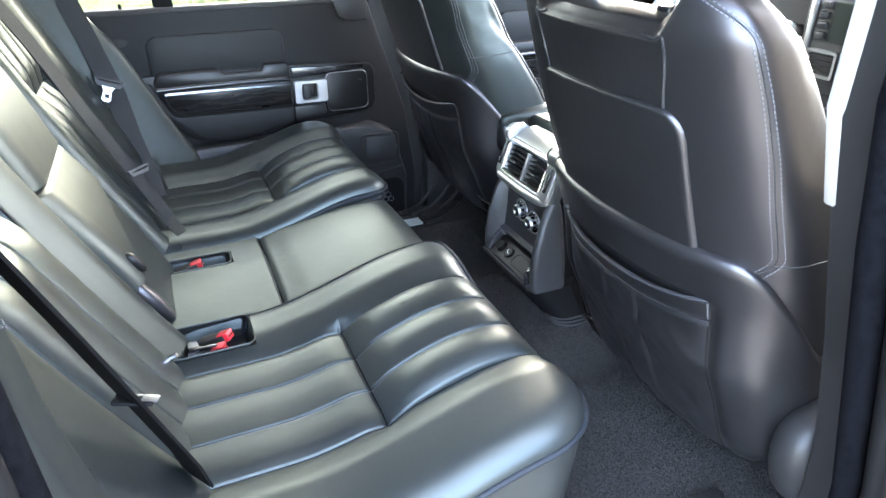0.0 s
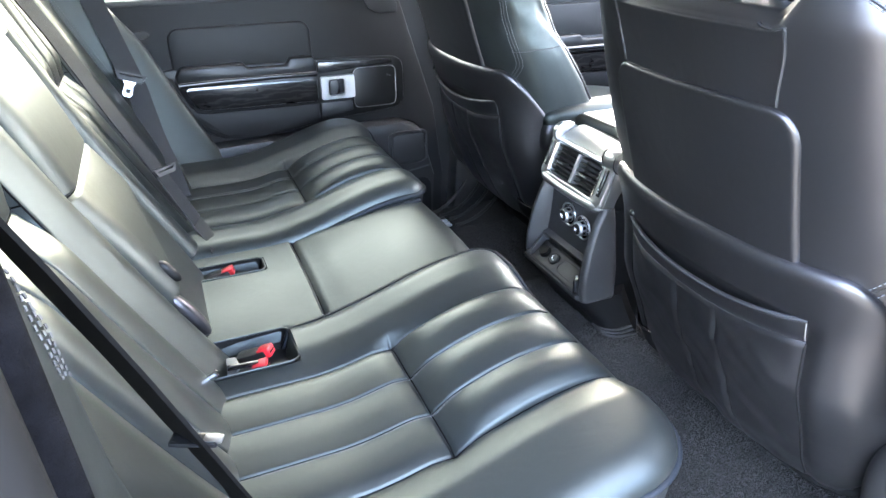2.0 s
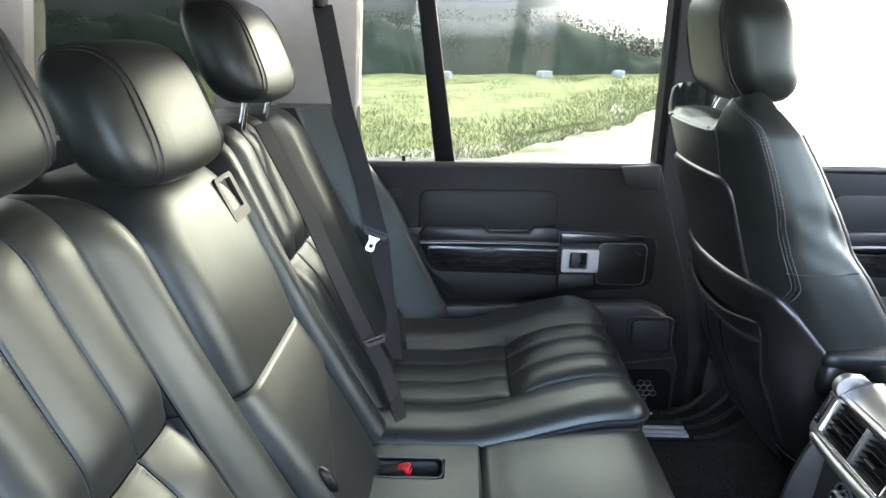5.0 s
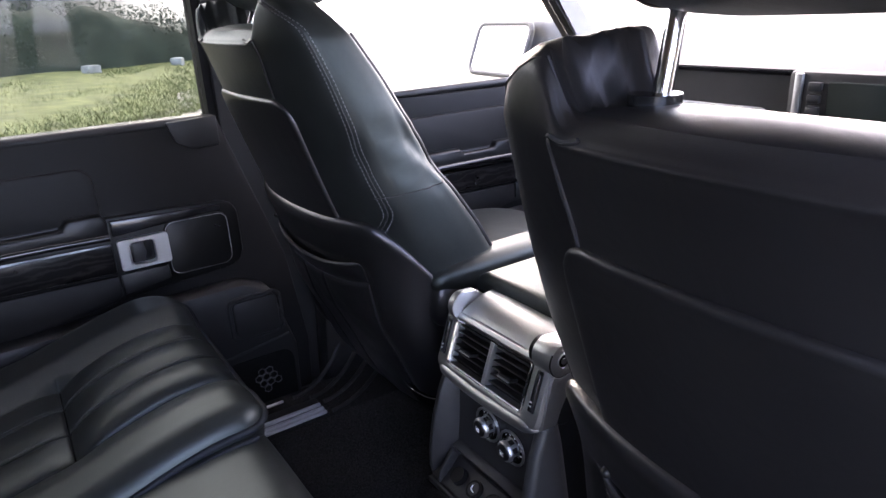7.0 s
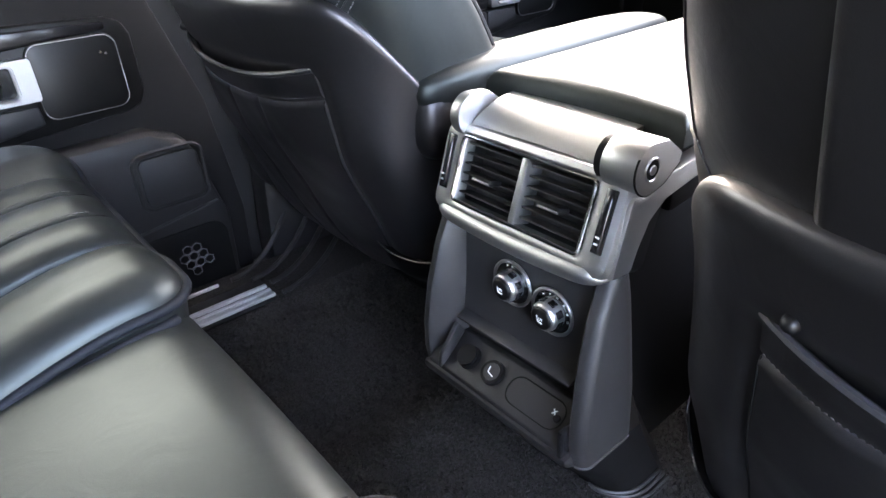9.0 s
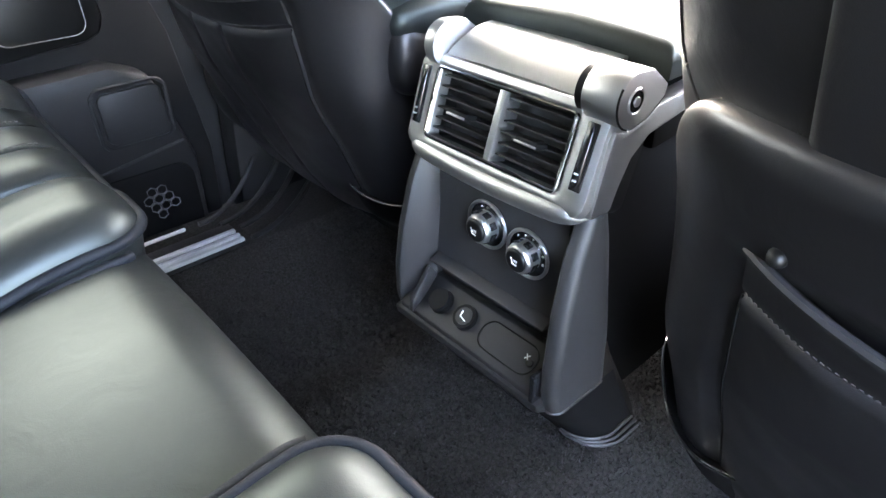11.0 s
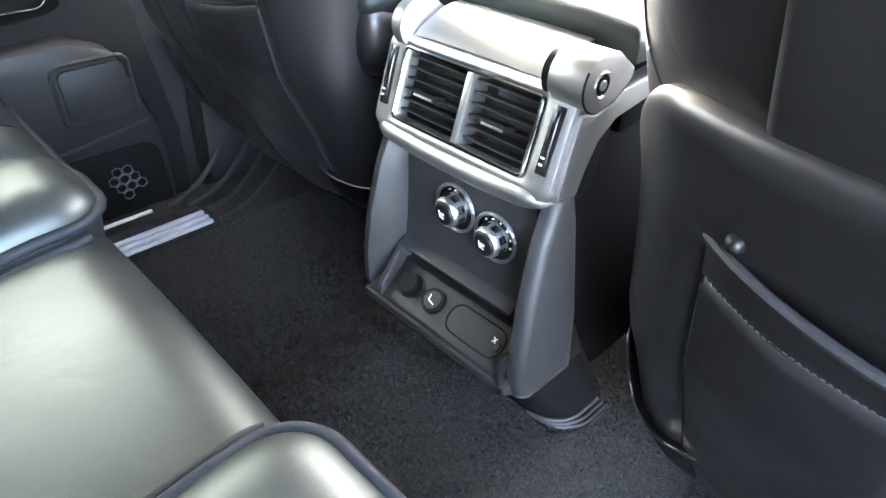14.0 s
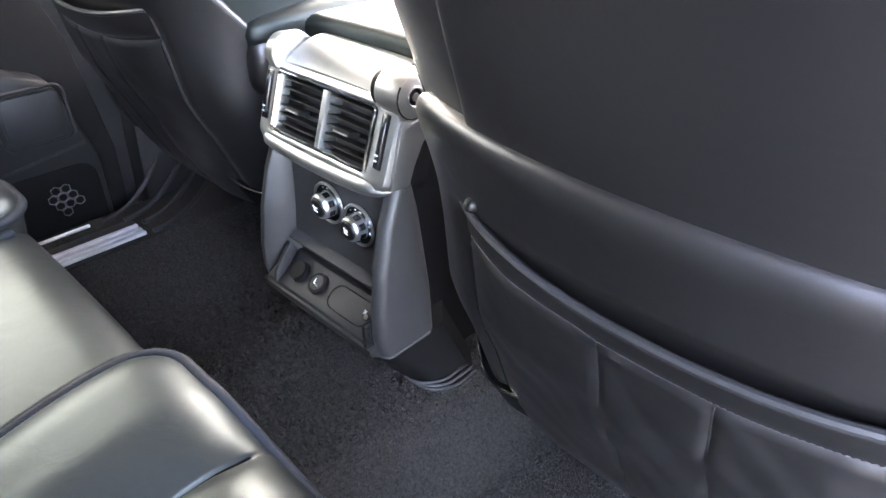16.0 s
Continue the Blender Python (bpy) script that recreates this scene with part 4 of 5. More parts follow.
# ---- centre console ----
console = thing("centre_console", "charcoal centre console with satin metal rear air vents", "console")
def side_outline(sg, z, n=6):
    """A side panel's plan at a height: soft outer corners before and behind."""
    xf = table(((0.148, -0.040), (0.175, -0.047), (0.21, -0.0465), (0.26, -0.040), (0.31, -0.027), (0.355, -0.008)), z)
    xb = table(((0.148, 0.042), (0.212, 0.038), (0.317, 0.026), (0.355, 0.018)), z)
    w = table(((0.148, 0.1165), (0.22, 0.1155), (0.355, 0.1085)), z)
    r0, r1 = 0.011, 0.018
    front = [(xf + r0 - r0 * math.cos(a), w - r0 + r0 * math.sin(a)) for a in steps(0, math.pi / 2, n)]
    rear = [(xb - r1 + r1 * math.sin(a), w - r1 + r1 * math.cos(a)) for a in steps(0, math.pi / 2, n)]
    return [(x, sg * y) for x, y in [(min(xb - 0.004, xf + 0.034), 0.081), (xf + 0.003, w - 0.0175), (xf, w - 0.0145)] + front + rear + [(xb, 0.081)]]


for sg in (-1, 1):
    loops = [[Vector((x, y, z)) for x, y in side_outline(sg, z)] for z in steps(0.152, 0.352, 24)]
    part("side_panel", rings(loops), PLASTIC_GREY, console)
    seam = [Vector((x, y, 0.1515)) for x, y in side_outline(sg, 0.152)[3:-6]]
    part("seam_line", tube(seam, 0.0016, 6), PLASTIC_GREY, console)
part("tunnel", box((0.03, -0.082, 0.03), (0.95, 0.082, 0.41), 0.015), RUBBER, console)
part("back_panel", slab([(0.012, 0.35), (-0.002, 0.35), (-0.004, 0.28), (-0.010, 0.225), (0.012, 0.20)], "y", -0.082, 0.082), PLASTIC_GREY, console)
part("shelf_lip", slab([(-0.0235, 0.2205), (-0.0235, 0.2230), (-0.006, 0.2285), (0.004, 0.2285), (0.004, 0.2205)], "y", -0.0785, 0.0785, 0.0008), PLASTIC_GREY, console)
part("shelf_recess", box((-0.004, -0.08, 0.180), (0.03, 0.08, 0.2215)), TRIM_BLACK, console)
tray = part("socket_tray", slab([(-0.012, 0.197), (-0.050, 0.170), (-0.052, 0.160), (0.03, 0.155), (0.03, 0.19)], "y", -0.098, 0.098, 0.002), PLASTIC, console, "slanted socket tray")
TR = Vector((-0.038, 0, -0.027)).normalized()
TN = Vector((-0.027, 0, 0.038)).normalized()
def tray_at(y, t, h=0.0):
    return Vector((-0.012, y, 0.197)) + TR * t + TN * h
for y, cap in ((0.0515, 0), (0.0150, 1)):
    sock = part("socket", disc(tray_at(y, 0.022, -0.002), tray_at(y, 0.022, 0.005), 0.0140, 0.0130, 32), RUBBER, tray)
    part("plug", disc(tray_at(y, 0.022, 0.0), tray_at(y, 0.022, 0.009 if not cap else 0.0058), 0.0125 if not cap else 0.0100, 0.0118 if not cap else 0.0095, 32), RUBBER if not cap else PLASTIC, sock)
    if cap:
        part("icon", tube([tray_at(y + 0.004, 0.018, 0.0062), tray_at(y + 0.003, 0.024, 0.0062), tray_at(y - 0.005, 0.026, 0.0062)], 0.0007, 5), WHITE_INK, sock)
ringpts = [tray_at(p[0], p[1], 0.0006) for p in round_rect(-0.080, 0.007, -0.0085, 0.038, 0.014, 6)]
part("panel_line", tube(ringpts + ringpts[:1], 0.0008, 5), RUBBER, tray)
part("screw", disc(tray_at(-0.0735, 0.0235, 0), tray_at(-0.0735, 0.0235, 0.002), 0.004, 0.0035, 12), PLASTIC_GLOSS, tray)
part("icon", tube([tray_at(-0.066, 0.022, 0.0008), tray_at(-0.070, 0.017, 0.0008)], 0.0006, 5), WHITE_INK, tray)
part("icon", tube([tray_at(-0.066, 0.017, 0.0008), tray_at(-0.070, 0.022, 0.0008)], 0.0006, 5), WHITE_INK, tray)
part("end_clip", box((-0.055, -0.099, 0.165), (-0.038, -0.093, 0.198), 0.002), PLASTIC_GLOSS, console)
part("end_clip", slab([(-0.053, 0.168), (-0.050, 0.184), (-0.024, 0.216), (-0.014, 0.200), (-0.044, 0.168)], "y", 0.075, 0.0815, 0.002), PLASTIC_GREY, console)
part("lower_edge", slab([(-0.055, 0.166), (-0.054, 0.155), (-0.02, 0.135), (0.02, 0.135), (0.02, 0.166)], "y", -0.104, 0.104, 0.004), PLASTIC, console)


def foot_outline(z, grow=0.0, n=10):
    """The foot's plan at a height: a rounded front that tapers to the carpet."""
    x0 = table(((0.0, 0.045), (0.05, 0.026), (0.09, 0.002), (0.13, -0.030), (0.15, -0.040), (0.16, -0.040)), z) - grow
    w = table(((0.0, 0.138), (0.05, 0.131), (0.09, 0.122), (0.13, 0.1145), (0.16, 0.1135)), z) + grow
    r = lerp(0.055, 0.022, z / 0.16)
    right = [(x0 + r - r * math.sin(a), -w + r - r * math.cos(a)) for a in steps(0, math.pi / 2, n)]
    back = 0.112 - 0.40 * z
    return [(back + 0.03, -w + 0.03), (back, -w)] + right + [(x, -y) for x, y in reversed(right)] + [(back, w), (back + 0.03, w - 0.03)]


foot = part("foot", rings([[Vector((x, y, z)) for x, y in foot_outline(z)] for z in (0.012, 0.03, 0.05, 0.07, 0.09, 0.11, 0.13, 0.1505)]), RUBBER, console)
for k in range(5):
    z = 0.036 + 0.009 * k
    arc = foot_outline(z, 0.0022)[2:13]
    line = [(arc[0][0] + 0.03, arc[0][1], z)] + [(x, y, z) for x, y in arc]
    part("louvre", tube(line, 0.0022, 6), PLASTIC_GREY, foot)

# rotary switches
def rotary(y, z, marks):
    """A dial plate with a chrome rim, a bright ribbed barrel and a black cap."""
    x = -0.004
    k = part("bezel", disc((x + 0.003, y, z), (x - 0.0025, y, z), 0.0240, 0.0230, 48), PLASTIC_GLOSS, console, "round dial with chrome rim")
    ring = [Vector((x - 0.003, y + 0.0240 * math.cos(a), z + 0.0240 * math.sin(a))) for a in steps(0, math.tau, 48)]
    part("chrome_rim", tube(ring, 0.0019, 8), SATIN, k)
    turn = [(0.0, 0.0150), (0.004, 0.0158), (0.0135, 0.0150), (0.0165, 0.0142), (0.0180, 0.0128), (0.0180, 0.0118)]
    part("barrel", rings([[Vector((x - h, y + r * math.cos(a), z + r * math.sin(a))) for a in steps(0, math.tau, 40)[:-1]] for h, r in turn]), SATIN, k, "bright satin barrel")
    for a in range(8):
        t = radians(45 * a + 20)
        m = Matrix.Translation((x - 0.0088, y + 0.0151 * math.cos(t), z + 0.0151 * math.sin(t))) @ Matrix.Rotation(t, 4, "X")
        part("grip_notch", moved(box((-0.0036, -0.0012, -0.0036), (0.0036, 0.0012, 0.0036), 0.0006), m), PLASTIC_GLOSS, k)
    dome = [(0.0150, 0.0119), (0.0186, 0.0116), (0.0200, 0.0108), (0.0207, 0.0090), (0.0210, 0.0050)]
    part("cap", rings([[Vector((x - h, y + r * math.cos(a), z + r * math.sin(a))) for a in steps(0, math.tau, 32)[:-1]] for h, r in dome]), TRIM_BLACK, k, "black domed cap with a seat sign")
    xi = x - 0.0214
    part("icon", tube([(xi, y + 0.0030, z + 0.0040), (xi, y + 0.0016, z - 0.0020), (xi, y - 0.0036, z - 0.0028)], 0.0007, 5), WHITE_INK, k)
    for o in (0.0005, -0.0013, -0.0031):
        part("icon", tube([(xi, y + o, z - 0.0002), (xi, y + o - 0.0004, z + 0.0024)], 0.0005, 4), WHITE_INK, k)
    for n, a in enumerate(marks):
        c = Vector((x - 0.0028, y - 0.0192 * math.cos(radians(a)), z + 0.0192 * math.sin(radians(a))))
        part("mark", disc(c, c + Vector((-0.0007, 0, 0)), 0.0008 + 0.00012 * n, 0.0008 + 0.00012 * n, 8), WHITE_INK, k)


rotary(0.011, 0.289, (112, 90))
rotary(-0.041, 0.281, (128, 100, 72, 45, 18, -8))

# vents: drawn upright, then leant back
LEAN_BACK = Matrix.Translation((-0.020, 0, 0.366)) @ Matrix.Rotation(radians(19), 4, "Y")


def vent_box(y0, v0, y1, v1, d0, d1, bevel=0.0):
    return moved(box((d0, y0, v0), (d1, y1, v1), bevel), LEAN_BACK)


def soft_ring(o, ro, i, ri, lo, hi, b):
    """A frame with rounded rims: o and i are its outer and inner rectangles."""
    def rr(q, r, d):
        return round_rect(q[0] + d, q[1] + d, q[2] - d, q[3] - d, max(0.001, r - d))
    sections = [(rr(o, ro, 0), hi), (rr(o, ro, 0), lo + b), (rr(o, ro, b * 0.3), lo + b * 0.3), (rr(o, ro, b), lo), (rr(i, ri, -b * 0.6), lo), (rr(i, ri, -b * 0.2), lo + b * 0.2), (rr(i, ri, 0), lo + b * 0.6), (rr(i, ri, 0), hi)]
    return rings([[Vector((d, *p)) for p in q] for q, d in sections], cap=False)


vent = part("vent_frame", moved(soft_ring((-0.109, -0.017, 0.106, 0.074), 0.014, (-0.079, -0.001, 0.077, 0.062), 0.004, -0.005, 0.012, 0.008), LEAN_BACK), SATIN, console, "satin metal vent surround")
part("side_wall", moved(slab(round_rect(-0.1040, -0.0165, 0.1010, 0.0735, 0.014), "x", 0.030, 0.060), LEAN_BACK), RUBBER, vent)
part("vent_shroud", moved(frame_ring(round_rect(-0.100, -0.012, 0.098, 0.070, 0.004), round_rect(-0.079, -0.001, 0.077, 0.062, 0.004), "x", 0.0115, 0.0300), LEAN_BACK), TRIM_BLACK, vent)
for y0, y1 in ((-0.1120, -0.0950), (0.0920, 0.1064)):
    part("metal_cheek", slab([(-0.020, 0.352), (0.006, 0.350), (0.014, 0.370), (0.026, 0.391), (0.046, 0.404), (0.120, 0.414), (0.120, 0.431), (0.048, 0.427), (0.030, 0.419), (0.012, 0.4165), (0.000, 0.420), (-0.004, 0.412)], "y", y0, y1, 0.003), SATIN, vent, "satin cheek that sweeps up under the hinge")
part("divider", vent_box(-0.0045, -0.001, 0.0035, 0.062, -0.004, 0.02, 0.002), SATIN, vent)
part("vent_lip", moved(tapered([(0.003 + 0.010 * smoothstep(0.085, 0.109, abs(y + 0.0015)), y, -0.0125 - 0.006 * (1 - (y / 0.11) ** 2)) for y in steps(-0.106, 0.103, 36)], lambda t: 0.0095 * (1 - abs(2 * t - 1) ** 14) + 0.001, 14), LEAN_BACK), SATIN, vent)
inner = round_rect(-0.079, -0.001, 0.077, 0.062, 0.004)
part("chrome_edge", moved(tube([(-0.006, *p) for p in inner + inner[:1]], 0.0016, 6), LEAN_BACK), CHROME, vent)
part("duct", vent_box(-0.0785, -0.0005, 0.0765, 0.0615, 0.0265, 0.0295), TRIM_BLACK, vent)
for y0, y1 in ((0.005, 0.075), (-0.077, -0.006)):
    for k in range(6):
        v = 0.0075 + 0.0096 * k
        part("slat", moved(moved(box((-0.003, y0, -0.0008), (0.012, y1, 0.0008), 0.0004), Matrix.Rotation(radians(-4), 4, "Y")), LEAN_BACK @ Matrix.Translation((0.0035, 0, v))), SLAT, vent)
    ym = (y0 + y1) / 2 - 0.002
    tab = part("tab", vent_box(ym - 0.012, 0.0255, ym + 0.012, 0.0315, -0.012, 0.004, 0.002), RUBBER, vent)
    part("tab_edge", vent_box(ym - 0.0115, 0.0257, ym + 0.0115, 0.0280, -0.0132, -0.0115, 0.0005), STEEL, tab)
for y in (-0.0955, 0.0925):
    slot = part("wheel_slot", vent_box(y - 0.0055, 0.006, y + 0.0055, 0.060, -0.0062, -0.004, 0.001), PLASTIC_GLOSS, vent)
    part("thumb_wheel", moved(soft_block((-0.004, y, 0.033), (0.005, 0.0038, 0.024), 3, 20, 12), LEAN_BACK), PLASTIC_GLOSS, slot)
    for v in (0.014, 0.0195):
        part("mark", vent_box(y - 0.0018, v, y + 0.0018, v + 0.0014, -0.0098, -0.0088), WHITE_INK, slot)


def cap_fn(x, y):
    t = min(1.0, max(0.0, (x - 0.004) / 0.052))
    return (x, y, 0.4345 + 0.021 * t ** 0.85 + 0.005 * math.sin(math.pi * t) + 0.002 * (1 - (y / 0.09) ** 2))


def cap_edge(sg, x):
    return sg * (0.078 - 0.004 * smoothstep(0.0, 0.03, x)) if sg > 0 else sg * (0.080 - 0.004 * smoothstep(0.0, 0.03, x))


part("top_cap", surface(steps(0.004, 0.056, 18), steps(0, 1, 12), lambda x, t: cap_fn(x, lerp(cap_edge(-1, x), cap_edge(1, x), t)), lambda p: (max(p.x, 0.034), p.y, p.z - 0.014)), SATIN, console, "satin metal cap")
for sg in (-1, 1):
    part("side_rail", slab([(0.06, 0.409), (0.30, 0.43), (0.30, 0.40), (0.06, 0.385)], "y", *sorted((sg * 0.096, sg * 0.108)), 0.003), RUBBER, console)
    cx, cz, r = 0.010, 0.4425, 0.0212
    out = [(cx + r * math.cos(a), cz + r * math.sin(a)) for a in steps(radians(80), radians(285), 26)] + [(0.030, 0.4250), (0.049, 0.437), (0.051, 0.446), (0.030, 0.4615)]
    face, root = (-0.117, -0.0835) if sg < 0 else (0.092, 0.079)
    h = part("hinge", slab(out, "y", *sorted((root, face)), 0.0014), SATIN, console, "satin hinge knuckle")
    if sg > 0:
        continue
    part("hinge_neck", disc((cx, sg * 0.076, cz), (cx, sg * 0.0845, cz), r - 0.003, r - 0.003, 40), RUBBER, h)
    part("seat_line", tube([Vector((x, face + 0.0010, z)) for x, z in out[8:-2]], 0.0009, 6), RUBBER, h)
    part("hole_rim", tube([Vector((cx + 0.0092 * math.cos(a), face, cz + 0.0092 * math.sin(a))) for a in steps(0, math.tau, 30)], 0.0011, 6), SATIN, h)
    part("screw", disc((cx, face - sg * 0.002, cz), (cx, face + sg * 0.0006, cz), 0.0086, 0.0080, 32), PLASTIC_GLOSS, h)
    part("screw_head", disc((cx, face, cz), (cx, face + sg * 0.0016, cz), 0.0044, 0.0036, 12), STEEL, h)


def lid_fn(x, y):
    d = min(x - 0.058, 0.42 - x, 0.113 - abs(y))
    return (x, y, 0.470 + 0.006 * (1 - (y / 0.113) ** 2) - edge_drop(max(0, d), 0.014))


lx = [0.058 + d for d in (0, 0.001, 0.003, 0.006, 0.01, 0.014)] + steps(0.08, 0.40, 20) + [0.42 - d for d in (0.014, 0.01, 0.006, 0.003, 0.001, 0)]
ly = [-0.113 + d for d in (0, 0.001, 0.003, 0.006, 0.01, 0.014)] + steps(-0.09, 0.09, 14) + [0.113 - d for d in (0.014, 0.01, 0.006, 0.003, 0.001, 0)]
lid = part("lid", surface(lx, ly, lid_fn, lambda p: (p.x, p.y, 0.445)), LEATHER, console, "padded leather lid")
part("gear_panel", box((0.44, -0.10, 0.41), (0.95, 0.10, 0.45), 0.01), PLASTIC_GLOSS, console)

armrest = thing("armrest", "slim black leather armrest folded down beside the console", "armrest")
part("pad", soft_block((0.255, 0.192, 0.437), (0.235, 0.037, 0.030), 3.2, 44, 18), LEATHER, armrest)
part("hinge_block", soft_block((0.065, 0.195, 0.40), (0.045, 0.032, 0.045), 3, 28, 14), LEATHER_BACK, armrest)
part("end_stripe", box((0.47, 0.165, 0.425), (0.494, 0.219, 0.438), 0.004), SATIN, armrest)


# ---- doors ----
def door(name, x_shift, outline, label, s=1):
    """A car door: the panel's outline in x and z, with trim set by x_shift."""
    d = thing(name, label, "car door", kind="structure")
    Y = 0.775

    def yy(a, b):
        return sorted((s * a, s * b))

    def rect(x0, z0, x1, z1, a, b, r, bevel):
        return slab(round_rect(x0 + x_shift, z0, x1 + x_shift, z1, r), "y", *yy(a, b), bevel)
    panel = part("door_panel", slab(outline, "y", *yy(Y, 0.87), 0.012), DOOR_VINYL, d)
    part("padded_insert", slab([(x + x_shift, z) for x, z in round_rect(-0.706, 0.455, -0.352, 0.588, 0.030, 6)], "y", *yy(0.766, 0.785), 0.007), INSERT_BLACK, d)
    sur = [(-0.785, 0.487), (-0.70, 0.492), (-0.35, 0.488), (-0.22, 0.484), (-0.125, 0.479), (-0.103, 0.470), (-0.094, 0.450), (-0.094, 0.362), (-0.103, 0.340), (-0.125, 0.331), (-0.343, 0.314), (-0.45, 0.297), (-0.54, 0.288), (-0.61, 0.298), (-0.665, 0.330), (-0.705, 0.380), (-0.735, 0.440)]
    part("surround", slab([(x + x_shift, z) for x, z in sur], "y", *yy(0.762, 0.785), 0.007), TRIM_BLACK, d)
    arm = part("armrest", slab([(x + x_shift, z) for x, z in ((-0.700, 0.450), (-0.347, 0.447), (-0.347, 0.484), (-0.356, 0.500), (-0.416, 0.500), (-0.425, 0.484), (-0.526, 0.484), (-0.538, 0.498), (-0.690, 0.497), (-0.704, 0.478))], "y", *yy(0.742, 0.775), 0.006), TRIM_BLACK, d, "black moulded armrest with a pull notch")
    part("armrest_roll", tube([(x + x_shift, s * 0.743, z) for x, z in ((-0.700, 0.4555), (-0.60, 0.4575), (-0.45, 0.4570), (-0.349, 0.4545))], 0.008, 10), PLASTIC_GLOSS, arm)
    part("wood_inlay", slab([(x + x_shift, z) for x, z in ((-0.684, 0.438), (-0.347, 0.436), (-0.347, 0.377), (-0.645, 0.383), (-0.664, 0.392), (-0.676, 0.410))], "y", *yy(0.752, 0.775), 0.004), WOOD, d, "dark lacquered wood inlay")
    part("chrome_strip", slab([(-0.684 + x_shift, 0.4405), (-0.352 + x_shift, 0.4370), (-0.352 + x_shift, 0.4405), (-0.676 + x_shift, 0.4465)], "y", *yy(0.745, 0.765)), CHROME, d)
    part("lower_pad", slab([(x + x_shift, z) for x, z in ((-0.652, 0.3755), (-0.347, 0.371), (-0.347, 0.324), (-0.45, 0.305), (-0.53, 0.296), (-0.600, 0.306), (-0.650, 0.335), (-0.690, 0.380), (-0.722, 0.436), (-0.740, 0.474), (-0.712, 0.472), (-0.697, 0.432), (-0.680, 0.398), (-0.668, 0.382))], "y", *yy(0.753, 0.775), 0.005), DOOR_VINYL, d)
    part("upper_rail", slab([(x + x_shift, z) for x, z in ((-0.343, 0.449), (-0.130, 0.463), (-0.130, 0.474), (-0.343, 0.482))], "y", *yy(0.755, 0.775), 0.004), PLASTIC_GLOSS, d)
    part("end_pad", slab([(x + x_shift, z) for x, z in ((-0.343, 0.371), (-0.252, 0.370), (-0.250, 0.340), (-0.343, 0.326))], "y", *yy(0.756, 0.775), 0.004), PLASTIC, d)
    x0, x1, z0, z1 = -0.338 + x_shift, -0.244 + x_shift, 0.379, 0.441
    bz = part("handle_bezel", frame_ring(round_rect(x0, z0, x1, z1, 0.005), round_rect(x0 + 0.021, z0 + 0.009, x0 + 0.066, z1 - 0.008, 0.007), "y", *yy(0.749, 0.766)), SATIN, d, "satin metal handle bezel")
    part("bezel_edge", tube([Vector((x, s * 0.7488, z)) for x, z in round_rect(x0 + 0.019, z0 + 0.007, x0 + 0.068, z1 - 0.006, 0.008) + [(x0 + 0.068, z1 - 0.014)]], 0.0018, 6), SATIN, bz)
    part("handle_recess", slab(round_rect(x0 + 0.019, z0 + 0.007, x0 + 0.068, z1 - 0.006, 0.006), "y", *yy(0.760, 0.764), 0.001), PLASTIC_GLOSS, bz)
    part("handle_lever", slab([(x0 + 0.024, z0 + 0.012), (x0 + 0.044, z0 + 0.010), (x0 + 0.050, z0 + 0.030), (x0 + 0.046, z1 - 0.010), (x0 + 0.026, z1 - 0.011)], "y", *yy(0.752, 0.760), 0.003), PLASTIC_GREY, bz)
    cx0, cx1, cz0, cz1 = -0.249 + x_shift, -0.120 + x_shift, 0.344, 0.459
    pc = part("pocket_cover", slab(round_rect(cx0, cz0, cx1, cz1, 0.020, 6), "y", *yy(0.7545, 0.775), 0.004), TRIM_BLACK, d, "black cover with silver outline")
    loop = round_rect(cx0 + 0.002, cz0 + 0.002, cx1 - 0.002, cz1 - 0.002, 0.019, 6)
    full = [Vector((x, s * 0.7535, z)) for x, z in loop]
    part("silver_outline", tube(full[:13], 0.0007, 6), STEEL, pc)
    part("silver_outline", tube([Vector((cx0 + 0.002, s * 0.7535, cz0 + 0.034))] + full[14:] + full[:1], 0.0007, 6), STEEL, pc)
    for lx, lz in ((-0.147, 0.432), (-0.140, 0.429)):
        part("lock_barrel", disc((lx + x_shift, s * 0.755, lz), (lx + x_shift, s * 0.7525, lz), 0.0028, 0.002, 12), CHROME, pc)
    part("speaker_oval", moved(disc((0, 0, 0), (0, -s * 0.004, 0), 0.011, 0.009, 24), Matrix.Translation((-0.763 + x_shift, s * 0.776, 0.578)) @ Matrix.Diagonal((2.0, 1, 1, 1))), TRIM_BLACK, d)
    part("lock_pin", disc((-0.745 + x_shift, s * 0.80, 0.648), (-0.745 + x_shift, s * 0.80, 0.668), 0.005, 0.004, 12), RUBBER, d)
    part("sill_cap", tube([(x + x_shift, s * 0.785, 0.647) for x in steps(-0.86, -0.11, 10)], 0.010, 10), PLASTIC, d)
    part("corner_pull", slab([(-0.205 + x_shift, 0.652), (-0.19 + x_shift, 0.61), (-0.16 + x_shift, 0.595), (-0.105 + x_shift, 0.595), (-0.105 + x_shift, 0.656)], "y", *yy(0.768, 0.785), 0.004), PLASTIC, d)
    lp = part("lower_moulding", slab([(x + x_shift, z) for x, z in ((-0.98, -0.03), (-0.02, -0.03), (-0.015, 0.12), (-0.06, 0.275), (-0.12, 0.30), (-0.96, 0.285))], "y", *yy(0.720, 0.785), 0.014), PLASTIC, d)
    part("small_panel", rect(-0.152, 0.178, -0.052, 0.262, 0.7145, 0.724, 0.014, 0.004), PLASTIC, lp)
